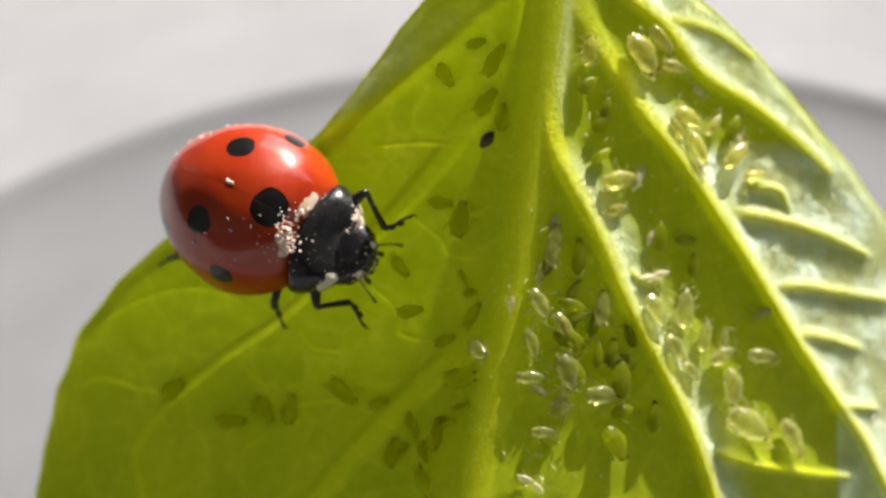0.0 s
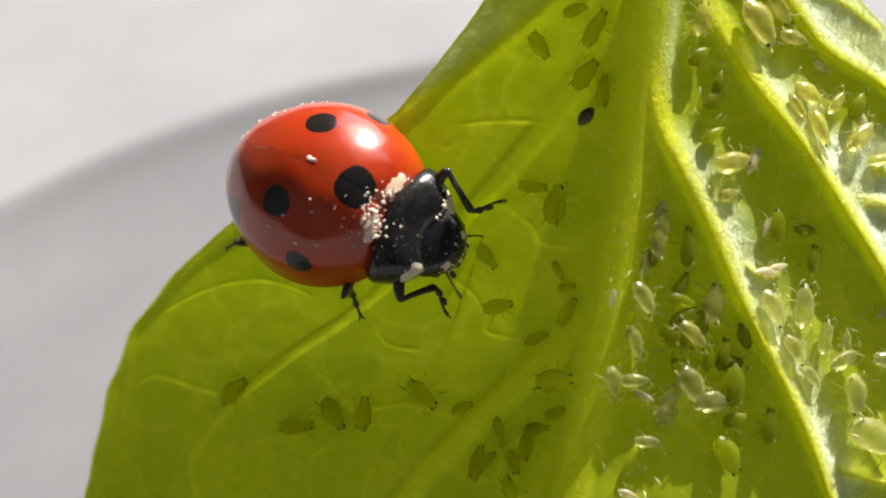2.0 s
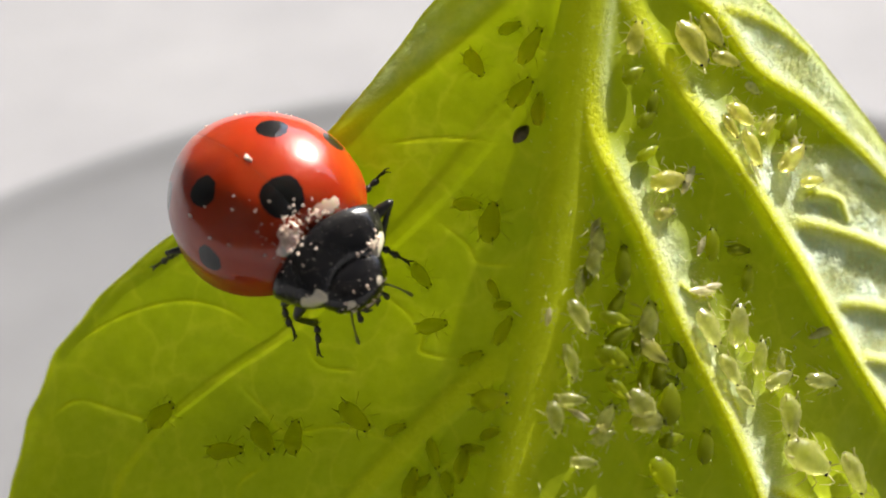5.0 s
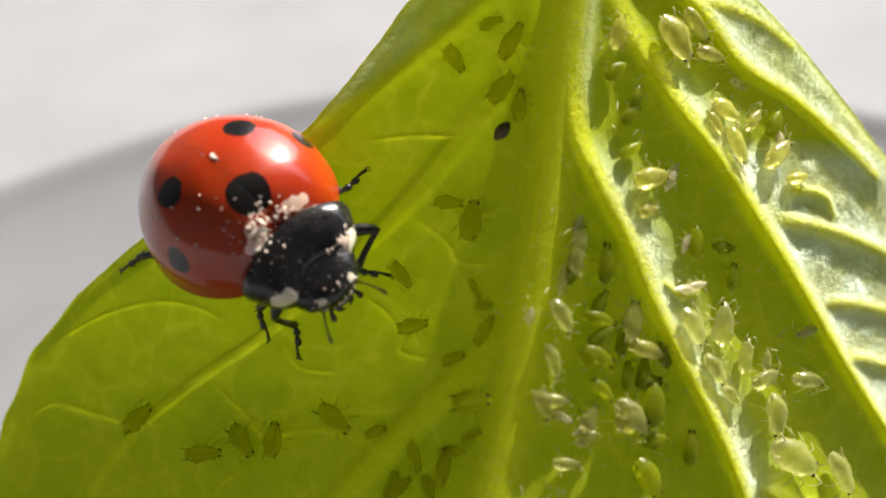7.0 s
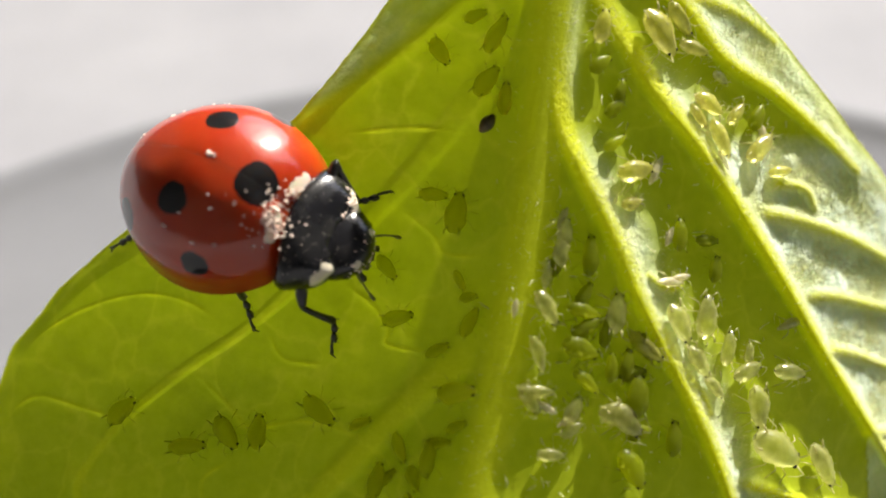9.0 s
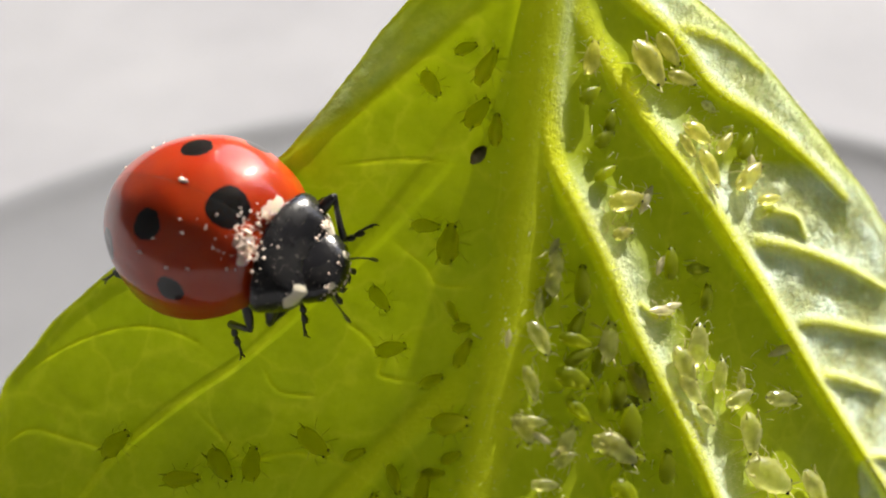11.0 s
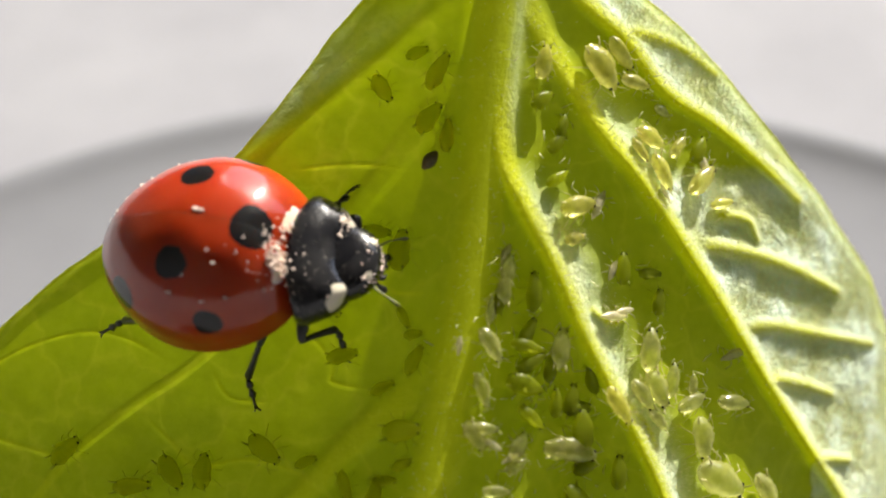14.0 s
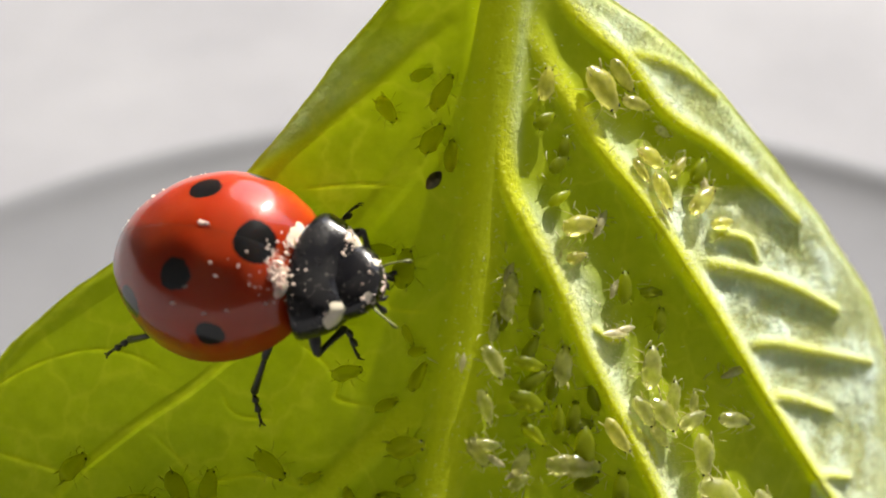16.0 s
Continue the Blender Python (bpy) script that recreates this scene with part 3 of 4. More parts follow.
    side = np.cross(up, rnd.uniform(-1, 1, (n, 3)))
    side /= np.linalg.norm(side, axis=1, keepdims=True)
    other = np.cross(up, side)
    ring = [foot - up * 0.03 + np.where(first_hairs, 0.012, 0.010) * (side * math.cos(q) + other * math.sin(q)) for q in (0, 2.1, 4.2)]
    places = np.stack(ring + [tip], 1).reshape(-1, 3) * K
    start = np.arange(n)[:, None] * 4
    triangles = np.concatenate([start + [[0, 1, 3]], start + [[1, 2, 3]], start + [[2, 0, 3]]])
    data = bpy.data.meshes.new("hair")
    data.from_pydata(places.tolist(), [], triangles.tolist())
    data.update()
    tagged(link("hair", data, HAIR_MAT, leaf, "short pale hairs along the veins and between them"), kind="stuff")
    return leaf


LEAF_THING = build_leaf()


# ---- aphids ----
def build_aphid(material, limb_material, label):
    """One aphid a millimetre long, heading along x, standing on z = 0."""
    aphid = new("aphid")
    rows, sides = 18, 14
    places = []
    for i in range(rows):
        s = i / (rows - 1)
        r = 0.245 * math.sin(math.pi * min(max(s, 0.012), 0.99)) ** 0.52 * (1.14 - 0.44 * s)
        r *= 1 + 0.05 * math.cos(s * 44)
        for j in range(sides):
            a = 2 * math.pi * j / sides
            k = 1 + 0.16 * noise.noise(Vector((s * 4, math.cos(a) * 1.5, math.sin(a) * 1.5)))
            places.append((-0.5 + s, r * k * math.cos(a), 0.20 + 0.78 * r * k * math.sin(a) + 0.03 * math.sin(s * 3)))
    body = link("body", from_grid("body", places, rows, sides, closed=True), material, aphid)
    for side in (1, -1):
        for x, out, ahead, high in ((0.22, 0.24, 0.18, 0.22), (0.08, 0.28, -0.02, 0.22), (-0.05, 0.30, -0.32, 0.24)):
            p = [(x, side * 0.14, 0.14), (x + ahead * 0.4, side * (0.14 + out * 0.45), high), (x + ahead * 0.8, side * (0.14 + out * 0.85), 0.07),
                 (x + ahead, side * (0.14 + out), 0.0)]
            part("leg", tube(p, (0.012, 0.009, 0.006, 0.004), 5), limb_material, aphid)
        part("antenna", tube([(0.46, side * 0.06, 0.22), (0.58, side * 0.14, 0.30), (0.46, side * 0.22, 0.32), (0.28, side * 0.28, 0.30)],
                             (0.012, 0.008, 0.005, 0.003), 5), limb_material, aphid)
        part("cornicle", tube([(-0.34, side * 0.12, 0.28), (-0.46, side * 0.15, 0.34), (-0.54, side * 0.16, 0.36)], (0.020, 0.016, 0.014), 6),
             limb_material, aphid)
        part("eye", ball(0.42, side * 0.085, 0.23, 0.034, 0.034, 0.034, 2), EYE_MAT, aphid)
    return tagged(aphid, label, "aphid", "aphids on the leaf")


def build_skin():
    skin = new("shed_skin")
    rows, sides = 9, 10
    places = []
    for i in range(rows):
        s = i / (rows - 1)
        r = 0.16 * math.sin(math.pi * min(max(s, 0.03), 0.97)) ** 0.6
        for j in range(sides):
            a = 2 * math.pi * j / sides
            k = 1 + 0.5 * noise.noise(Vector((s * 5, a, 2)))
            places.append((-0.5 + s, r * k * math.cos(a), 0.11 + 0.6 * r * k * math.sin(a)))
    link("husk", from_grid("husk", places, rows, sides, closed=True), SKIN_MAT, skin)
    for side in (1, -1):
        for x, ahead in ((0.25, 0.25), (0.05, 0.02), (-0.1, -0.3)):
            part("leg", tube([(x, side * 0.08, 0.1), (x + ahead * 0.5, side * 0.3, 0.2), (x + ahead, side * 0.42, 0.03)], (0.015, 0.011, 0.006), 5),
                 SKIN_MAT, skin)
    return tagged(skin, "crumpled white shed aphid skin on the leaf", "insect skin", "shed skins on the leaf")


def on_leaf(x, y, angle, length, sink=0.0):
    """The pose of a small thing that stands on the leaf, heading by angle."""
    n = leaf_normal(x, y)
    ahead = Vector((math.cos(radians(angle)), math.sin(radians(angle)), 0))
    ahead = (ahead - n * ahead.dot(n)).normalized()
    turn = Matrix((ahead, n.cross(ahead), n)).transposed().to_4x4()
    broad = 1.02 + 0.16 * math.sin(x * 37 + y * 51)
    return LEAF @ Matrix.Translation(Vector((x, y, float(leaf_height(x, y)) - sink)) * K) @ turn @ Matrix.Diagonal((length, length * broad, length * 0.95, 1))


APHIDS = {
    "lobe_top": [(1.17, 6.55, 16, 0.72), (1.75, 5.97, 58, 1.21), (0.13, 5.59, -58, 0.92), (1.43, 4.65, 48, 1.04), (1.93, 4.13, 83, 0.97), (-0.18, 1.48, -8, 0.90), (0.47, 0.93, 78, 1.21), (-1.60, -0.56, -51, 0.90), (0.48, -1.00, -62, 0.67), (0.71, -1.46, 4, 0.56), (-1.31, -2.01, 9, 0.99), (0.75, -2.17, 58, 0.96), (-0.19, -2.96, 19, 0.81)],
    "lobe_low": [(-6.55, -5.33, -52, 1.17), (-5.57, -5.28, 84, 1.07), (0.33, -4.14, 3, 1.19), (-2.47, -5.03, 15, 0.75), (-1.36, -5.69, -70, 0.92), (-0.52, -5.94, 78, 1.10), (-0.26, -5.52, 1, 0.80), (0.30, -5.07, 15, 0.72), (-1.76, -6.51, 39, 0.74), (-0.99, -6.52, -70, 0.76)] + [(-3.68, -4.67, -38, 1.22), (-7.76, -5.73, 1, 1.27), (-9.91, -4.71, 37, 1.17), (-1.01, -7.43, -64, 1.12), (-2.03, -6.58, 78, 1.09)],
    "rib": [(2.82, -0.85, 78, 0.79), (2.79, -1.83, -62, 1.11), (2.50, -3.08, -77, 1.02), (2.46, -4.14, -3, 0.95), (3.38, 0.29, 78, 0.88), (2.78, -5.89, -4, 0.80), (3.37, -5.23, 26, 0.71)] + [(4.77, -2.05, 76, 1.22), (4.70, -4.87, -1, 1.19), (3.46, -4.68, 56, 0.87), (3.23, -0.25, 80, 1.0), (8.9, -3.43, 75, 0.66), (8.38, 4.79, -30, 0.57)],
    "rib_dark": [(3.83, -1.95, -17, 1.06), (3.70, -3.01, -22, 1.14), (4.58, -3.58, 82, 0.87), (5.29, -4.42, 82, 1.27), (5.33, -5.45, 10, 0.83), (5.03, -6.45, -62, 1.25), (6.34, -5.70, 82, 1.03), (4.93, 2.80, 28, 0.86), (4.98, 3.82, 38, 0.77), (5.17, 4.32, 67, 0.76), (6.80, 0.12, 82, 0.99), (7.67, -0.07, -2, 0.81), (7.90, -0.91, 76, 0.83), (4.46, -2.54, 77, 0.96), (3.83, -3.93, -42, 0.97), (5.87, -2.94, 77, 0.97)] + [(3.91, -2.40, 25, 0.99), (5.03, -3.53, 76, 0.97), (3.87, -1.51, 56, 0.89), (3.09, -0.58, 72, 0.81), (4.59, 5.08, 30, 0.82), (4.07, -0.39, 85, 1.2), (5.26, -3.79, 2, 0.82), (9.48, 3.60, 55, 0.98)],
    "crown": [(5.49, 1.98, 11, 1.21), (5.37, 1.05, 13, 0.72), (4.73, 6.19, 78, 1.00), (6.37, 6.00, -54, 1.56), (7.51, 5.62, -12, 1.03), (7.28, 6.63, -71, 1.24)],
    "slope": [(7.88, 3.94, -28, 1.05), (8.09, 2.85, -71, 1.26), (9.48, 2.68, 36, 1.33), (10.22, 1.91, 17, 0.89), (8.78, 3.70, 42, 0.93), (7.49, 3.52, -60, 0.83)],
    "pocket": [(7.47, -2.29, 76, 1.32), (8.15, -3.24, 70, 1.08), (7.14, -3.58, -51, 1.11), (8.76, -3.95, 18, 1.10), (10.19, -4.10, -7, 1.25), (9.02, -5.05, -87, 1.33), (9.49, -6.35, -24, 1.88), (11.16, -7.03, -59, 1.51), (7.64, -4.35, -41, 0.88)],
    "skins": [(2.71, -4.57, -32, 0.71), (6.19, 2.02, 57, 0.94), (6.47, -1.26, 7, 0.96), (10.37, -2.63, 14, 0.99), (7.70, 4.02, -39, 0.68), (8.25, 2.26, -60, 0.68), (3.36, 0.69, 58, 0.65), (9.70, 3.11, -70, 0.77), (5.54, 1.13, 8, 0.52)] + [(2.18, -7.31, -23, 0.61), (3.26, -4.98, 26, 0.64), (6.77, -1.13, 11, 0.77), (1.94, -1.78, 78, 0.54), (2.53, -7.60, -43, 0.54), (6.54, 0.09, 57, 0.65)],
    "seed": [(1.39, 3.45, 46, 0.64)],
}
KINDS = {
    "green": build_aphid(GREEN_MAT, GREEN_LIMB_MAT, "translucent green aphid feeding on the shaded leaf underside"),
    "dark": build_aphid(DARK_MAT, GREEN_LIMB_MAT, "dark green aphid among paler ones beside the midrib"),
    "pale": build_aphid(PALE_MAT, PALE_LIMB_MAT, "pale whitish-green aphid with thin legs on the leaf"),
    "yellow": build_aphid(YELLOW_MAT, PALE_LIMB_MAT, "glossy yellow-green aphid on a sunlit part of the leaf"),
    "skin": build_skin(),
}
ZONES = {"lobe_top": "green", "lobe_low": "green", "rib": "pale", "rib_dark": "dark", "crown": "yellow", "slope": "yellow", "pocket": "pale",
         "skins": "skin"}


def place_aphids():
    used = set()
    for zone, kind in ZONES.items():
        for x, y, angle, length in APHIDS[zone]:
            m = on_leaf(x, y, angle, length, -0.12 if kind == "skin" else -0.03)
            source = KINDS[kind]
            if kind in used:
                copy_thing(source, m)
            else:
                used.add(kind)
                first[kind] = m
    for kind, m in first.items():
        KINDS[kind].matrix_basis = m


first = {}
place_aphids()


def scatter_fibres():
    """Shed legs and pale threads that lie about where the aphids are thickest."""
    rnd = random.Random(23)
    spots = [row for zone in ("rib", "rib_dark", "slope", "pocket", "skins", "crown") for row in APHIDS[zone]]
    bm = bmesh.new()
    for _ in range(230):
        x, y, _, _ = rnd.choice(spots)
        x, y, a = x + rnd.gauss(0, 0.5), y + rnd.gauss(0, 0.5), rnd.uniform(0, 2 * math.pi)
        n, length = leaf_normal(x, y), rnd.uniform(0.10, 0.34)
        ahead = Vector((math.cos(a), math.sin(a), 0))
        foot = Vector((x, y, float(leaf_height(x, y)) + 0.02))
        points = [foot, foot + ahead * length * 0.5 + n * rnd.uniform(0.03, 0.12), foot + ahead * length + n * rnd.uniform(0.0, 0.2)]
        tube([tuple(p) for p in points], (0.009, 0.013, 0.006), 4, bm)
    fibres = part("fibre", bm, FIBRE_MAT, LEAF_THING, "pale threads and shed legs lying among the aphids")
    tagged(fibres, kind="stuff")


FIBRE_MAT = plain_material("pale thread", (0.74, 0.70, 0.42), (0.90, 0.88, 0.68), 3000, 0.3, coat=0.3, through=0.5, glow_colour=(0.95, 0.93, 0.6))
scatter_fibres()
CRAWLERS = [  # kind, length, and seconds, place on the leaf and heading of the aphids that crawl about
    ("pale", 0.95, [(0, 0.96, -3.26, -25), (1, 1.44, -3.55, -51), (2, 1.81, -4.15, -82), (3, 1.63, -4.54, -77), (4, 1.78, -4.80, -82), (6.5, 2.19, -4.24, -72), (9.5, 2.25, -4.32, -62), (16, 2.25, -4.32, -62)]),
    ("pale", 1.30, [(0, 3.56, -4.04, -77), (1, 3.70, -4.20, -58), (2, 4.05, -4.36, -57), (3, 4.09, -4.32, -55), (4, 4.32, -4.35, -56), (6.5, 4.64, -4.71, -50), (7.5, 4.67, -4.79, -49), (8.5, 4.80, -5.00, -45), (9.5, 4.94, -5.10, -42), (12, 4.92, -5.09, -33), (13.5, 5.03, -4.99, -24), (15.5, 5.16, -4.95, -6), (16, 5.16, -4.95, -6)]),
    ("yellow", 1.25, [(0, 3.53, -2.72, -67), (1, 3.87, -3.02, -38), (2, 4.10, -2.91, -40), (3, 4.21, -3.07, -29), (4, 4.60, -3.00, -46), (6.5, 5.04, -2.85, -17), (7.5, 5.43, -2.97, -22), (8.5, 5.84, -2.98, -31), (9.5, 5.75, -3.01, -41), (12, 6.01, -3.39, -88), (13.5, 6.42, -3.60, -62), (15.5, 6.53, -4.02, -67), (16, 6.53, -4.02, -67)]),
    ("pale", 1.25, [(0, 6.51, -2.34, -61), (8.5, 6.51, -2.34, -61), (9.5, 6.73, -2.66, -66), (12, 7.14, -2.95, -62), (13.5, 7.51, -3.30, -66), (15.5, 7.80, -3.73, -46), (16, 7.80, -3.73, -46)]),
]
crawlers = [copy_thing(KINDS[kind], on_leaf(*rows[0][1:], length, -0.03)) for kind, length, rows in CRAWLERS]
for aphid, (kind, length, rows) in zip(crawlers, CRAWLERS):
    aphid.matrix_basis = on_leaf(*rows[0][1:], length, -0.03)
    tagged(aphid, "pale translucent aphid crawling among the others on the leaf", "aphid", "aphids on the leaf")
x, y, angle, length = APHIDS["seed"][0]
mummy = link("mummy", from_grid("mummy", [
    (-0.5 + i / 13, 0.27 * math.sin(math.pi * min(max(i / 13, 0.03), 0.97)) ** 0.6 * math.cos(a),
     0.2 + 0.24 * math.sin(math.pi * min(max(i / 13, 0.03), 0.97)) ** 0.6 * math.sin(a) * (1 + 0.06 * math.cos(i * 2.4)))
    for i in range(14) for a in (2 * math.pi * j / 12 for j in range(12))], 14, 12, closed=True), SEED_MAT)
mummy.matrix_world = on_leaf(x, y, angle, length)
tagged(mummy, "dark brown dried aphid husk on the leaf", "aphid mummy")

# ---- ladybug ----
HL, HW, HH, ZB = 3.05, 2.84, 2.58, 0.55  # wing cases: half length, half width, height, clearance
HINGE = Vector((2.38, 0, 1.3))
SPOTS = [(-0.17, 1.34, 0.47), (0.76, 2.48, 0.40), (-1.92, 1.85, 0.50), (1.80, 0.0, 0.62)]


def dome(x, y):
    return Vector((x, y, ZB + HH * math.sqrt(max(1 - (x / HL) ** 2 - (y / HW) ** 2, 0.02))))


def drawn_in(x, y):
    return max(x - 1.6, 0) * (0.01 + 0.30 * max(0, 1 - abs(y) / 1.8))


def elytron_place(f, a):
    """A place on the wing case: f from the crown to the rim, a from the front round to the back."""
    y = HW * math.sin(f) * math.sin(a)
    p = Vector((HL * math.sin(f) * math.cos(a), y, ZB + HH * math.cos(f)))
    if p.x < 0:
        p.x *= 1 + 0.016 * p.x * p.x
    # the shoulders bulge, the front edge is drawn in
    p.x -= drawn_in(p.x, y)
    return p


def build_elytron(side, bug):
    rows, columns = 72, 110
    places, spot, pale = [], [], []
    patches = [(dome(px, py) - Vector((drawn_in(px, py), 0, 0)), r) for px, py, r in ((2.62, 0.50, 0.20), (2.60, 0.75, 0.24), (2.55, 1.0, 0.18))]
    for i in range(rows):
        f = radians(0.5 + 98 * i / (rows - 1))
        for j in range(columns):
            a = math.pi * j / (columns - 1)
            p = elytron_place(f, a)
            y = p.y
            if i > rows - 9:
                # a narrow gutter and a turned-up rim along the lower edge
                k = (i - rows + 9) / 8
                p.z = max(p.z, ZB - 0.20) + 0.05 * math.sin(k * math.pi)
                p.x, p.y = p.x * (1 + 0.022 * k), y * (1 + 0.022 * k)
            # the two cases meet in a shallow seam
            p.z -= 0.012 * math.exp(-((y / 0.03) ** 2)) * math.sin(f)
            dent = noise.noise(Vector((p.x * 1.1, p.y * 1.1, p.z * 1.1))) * 0.012
            p *= 1 + dent * math.cos(f * 0.9)
            spot.append(min((p - dome(sx, sy)).length - r for sx, sy, r in SPOTS))
            pale.append(min((p - q).length - r for q, r in patches))
            places.append((p.x, side * (p.y + 0.003), p.z))
    if side < 0:
        places = [places[i * columns + columns - 1 - j] for i in range(rows) for j in range(columns)]
        spot = [spot[i * columns + columns - 1 - j] for i in range(rows) for j in range(columns)]
        pale = [pale[i * columns + columns - 1 - j] for i in range(rows) for j in range(columns)]
    data = from_grid("elytron", places, rows, columns)
    attribute(data, "spot", spot)
    attribute(data, "pale", pale)
    return link("elytron", data, ELYTRON_MAT, bug, "glossy red wing case with black spots")


def build_pronotum(bug):
    """The shield over the front of the body: broad behind, narrower and hollowed in front, cream at the front corners."""
    rows, columns = 44, 72
    places, pale = [], []
    for i in range(rows):
        v = i / (rows - 1)
        ends = max(1 - abs(2 * v - 1) ** 7, 0.0) ** 0.4
        width = (1.92 - 0.10 * (1 - min(v / 0.3, 1)) ** 2 - 0.62 * max(v - 0.3, 0) ** 1.25 / 0.64) * (0.12 + 0.88 * ends)
        top = (0.60 + 0.42 * math.sin(math.pi * (0.25 + 0.62 * v)) - 0.30 * v * v) * (0.05 + 0.95 * ends)
        low = 0.42 * (0.05 + 0.95 * ends)
        for j in range(columns):
            a = 2 * math.pi * j / columns
            c, d = math.cos(a), math.sin(a)
            q = math.copysign(abs(c) ** 0.72, c)
            y = width * q
            z = -0.52 + (top * d ** 0.80 if d > 0 else -low * abs(d) ** 0.7) - 0.10 * q * q
            back = -0.34 * (1 - q * q) + 0.12
            front = 1.46 + 0.48 * min(abs(q) / 0.75, 1) ** 2 - 0.9 * max(abs(q) - 0.75, 0)
            x = back + (front - back) * v - (0.05 if v > 0.5 else -0.3) * (1 - ends)
            places.append((x, y, z + (0.012 * noise.noise(Vector((x * 2, y * 2, 3))) if d > 0 else 0)))
            lean = abs(math.degrees(math.atan2(d, abs(c))) - 33)
            pale.append(max((0.65 + 0.004 * lean - v) * 1.8, (lean - 25) * 0.025))
    data = from_grid("pronotum", places, rows, columns, closed=True)
    attribute(data, "pale", pale)
    return link("pronotum", data, SHIELD_MAT, bug, "black shield with two cream front corners")


def shaped(name, centre, size, pales, material, parent, label="", power=1.0, taper=0.0):
    """A rounded body with pale patches, each a direction and a radius."""
    rows, columns = 40, 60
    places, pale = [], []

    def surface(d):
        d = [math.copysign(abs(c) ** power, c) for c in d]
        d[1] *= 1 - taper * max(d[0], 0)
        return Vector(centre) + Vector([c * s for c, s in zip(d, size)])

    pales = [(surface(Vector(q[:3]).normalized()), q[3]) for q in pales]
    for i in range(rows):
        f = math.pi * (0.004 + 0.992 * i / (rows - 1))
        for j in range(columns):
            a = 2 * math.pi * j / columns
            p = surface([math.cos(f), math.sin(f) * math.cos(a), math.sin(f) * math.sin(a)])
            pale.append(min([(p - q).length - r for q, r in pales] + [1.0]))
            places.append(p)
    data = from_grid(name, places, rows, columns, closed=True)
    attribute(data, "pale", pale)
    return link(name, data, material, parent, label)


LEGS = {  # hip, length of thigh and of shin
    "LF": ((2.75, 0.95, 0.25), 1.45, 1.45), "LM": ((1.3, 1.2, -0.05), 1.2, 1.3), "LH": ((-0.2, 1.2, 0.4), 1.0, 0.9),
    "RF": ((2.85, -0.75, 0.25), 1.40, 1.20), "RM": ((1.9, -1.3, 0.40), 1.35, 1.40), "RH": ((-0.9, -1.85, 0.1), 1.5, 1.4),
}
TARSUS = 1.12  # length of a foot with its claws


def build_leg(name, bug):
    _, thigh, shin = LEGS[name]
    stout = {"F": 1.0, "M": 0.8, "H": 0.65}[name[1]]
    leg = part("leg", tube([(0, 0, 0), (0.12, 0, 0.02), (thigh * 0.4, 0, 0.05), (thigh * 0.75, 0, 0.04), (thigh * 0.95, 0, 0.01), (thigh, 0, 0)],
                           [stout * r for r in (0.09, 0.15, 0.20, 0.175, 0.12, 0.08)], 12), BLACK_MAT, bug)
    bm = tube([(-0.04, 0, 0), (0.06, 0, 0.01), (shin * 0.3, 0, 0.03), (shin * 0.65, 0, 0.02), (shin * 0.93, 0, 0), (shin, 0, 0)],
              (0.06, 0.085, 0.085, 0.10, 0.125, 0.07), 10)
    for s in (1, -1):
        for k in range(9):
            x = shin * (0.25 + 0.08 * k)
            tube([(x, s * 0.06, -0.03), (x + 0.08, s * 0.15, -0.07)], (0.012, 0.003), 4, bm)
        tube([(shin * 0.94, s * 0.05, -0.04), (shin * 1.06, s * 0.09, -0.12)], (0.022, 0.006), 5, bm)
    shin_part = part("shin", bm, BLACK_MAT, leg)
    # the foot: two broad padded joints and a slender last one with two claws
    bm = tube([(0, 0, 0), (0.10, 0, 0.01), (0.24, 0, -0.02), (0.34, 0, -0.06)], (0.045, 0.07, 0.115, 0.06), 9)
    tube([(0.28, 0, 0), (0.38, 0, 0), (0.54, 0, -0.03), (0.66, 0, -0.08)], (0.04, 0.06, 0.115, 0.05), 9, bm)
    tube([(0.50, 0, 0.01), (0.62, 0, 0.03), (0.82, 0, 0.03), (0.97, 0, 0.0)], (0.035, 0.04, 0.045, 0.06), 8, bm)
    for s in (1, -1):
        tube([(0.95, s * 0.02, 0), (1.03, s * 0.06, 0.01), (1.10, s * 0.09, -0.05), (1.12, s * 0.09, -0.11)], (0.032, 0.028, 0.018, 0.006), 6, bm)
        for k in range(5):
            x = 0.16 + 0.11 * k
            tube([(x, s * 0.06, -0.04), (x + 0.06, s * 0.13, -0.12)], (0.012, 0.003), 4, bm)
    return leg, shin_part, part("tarsus", bm, BLACK_MAT, leg)


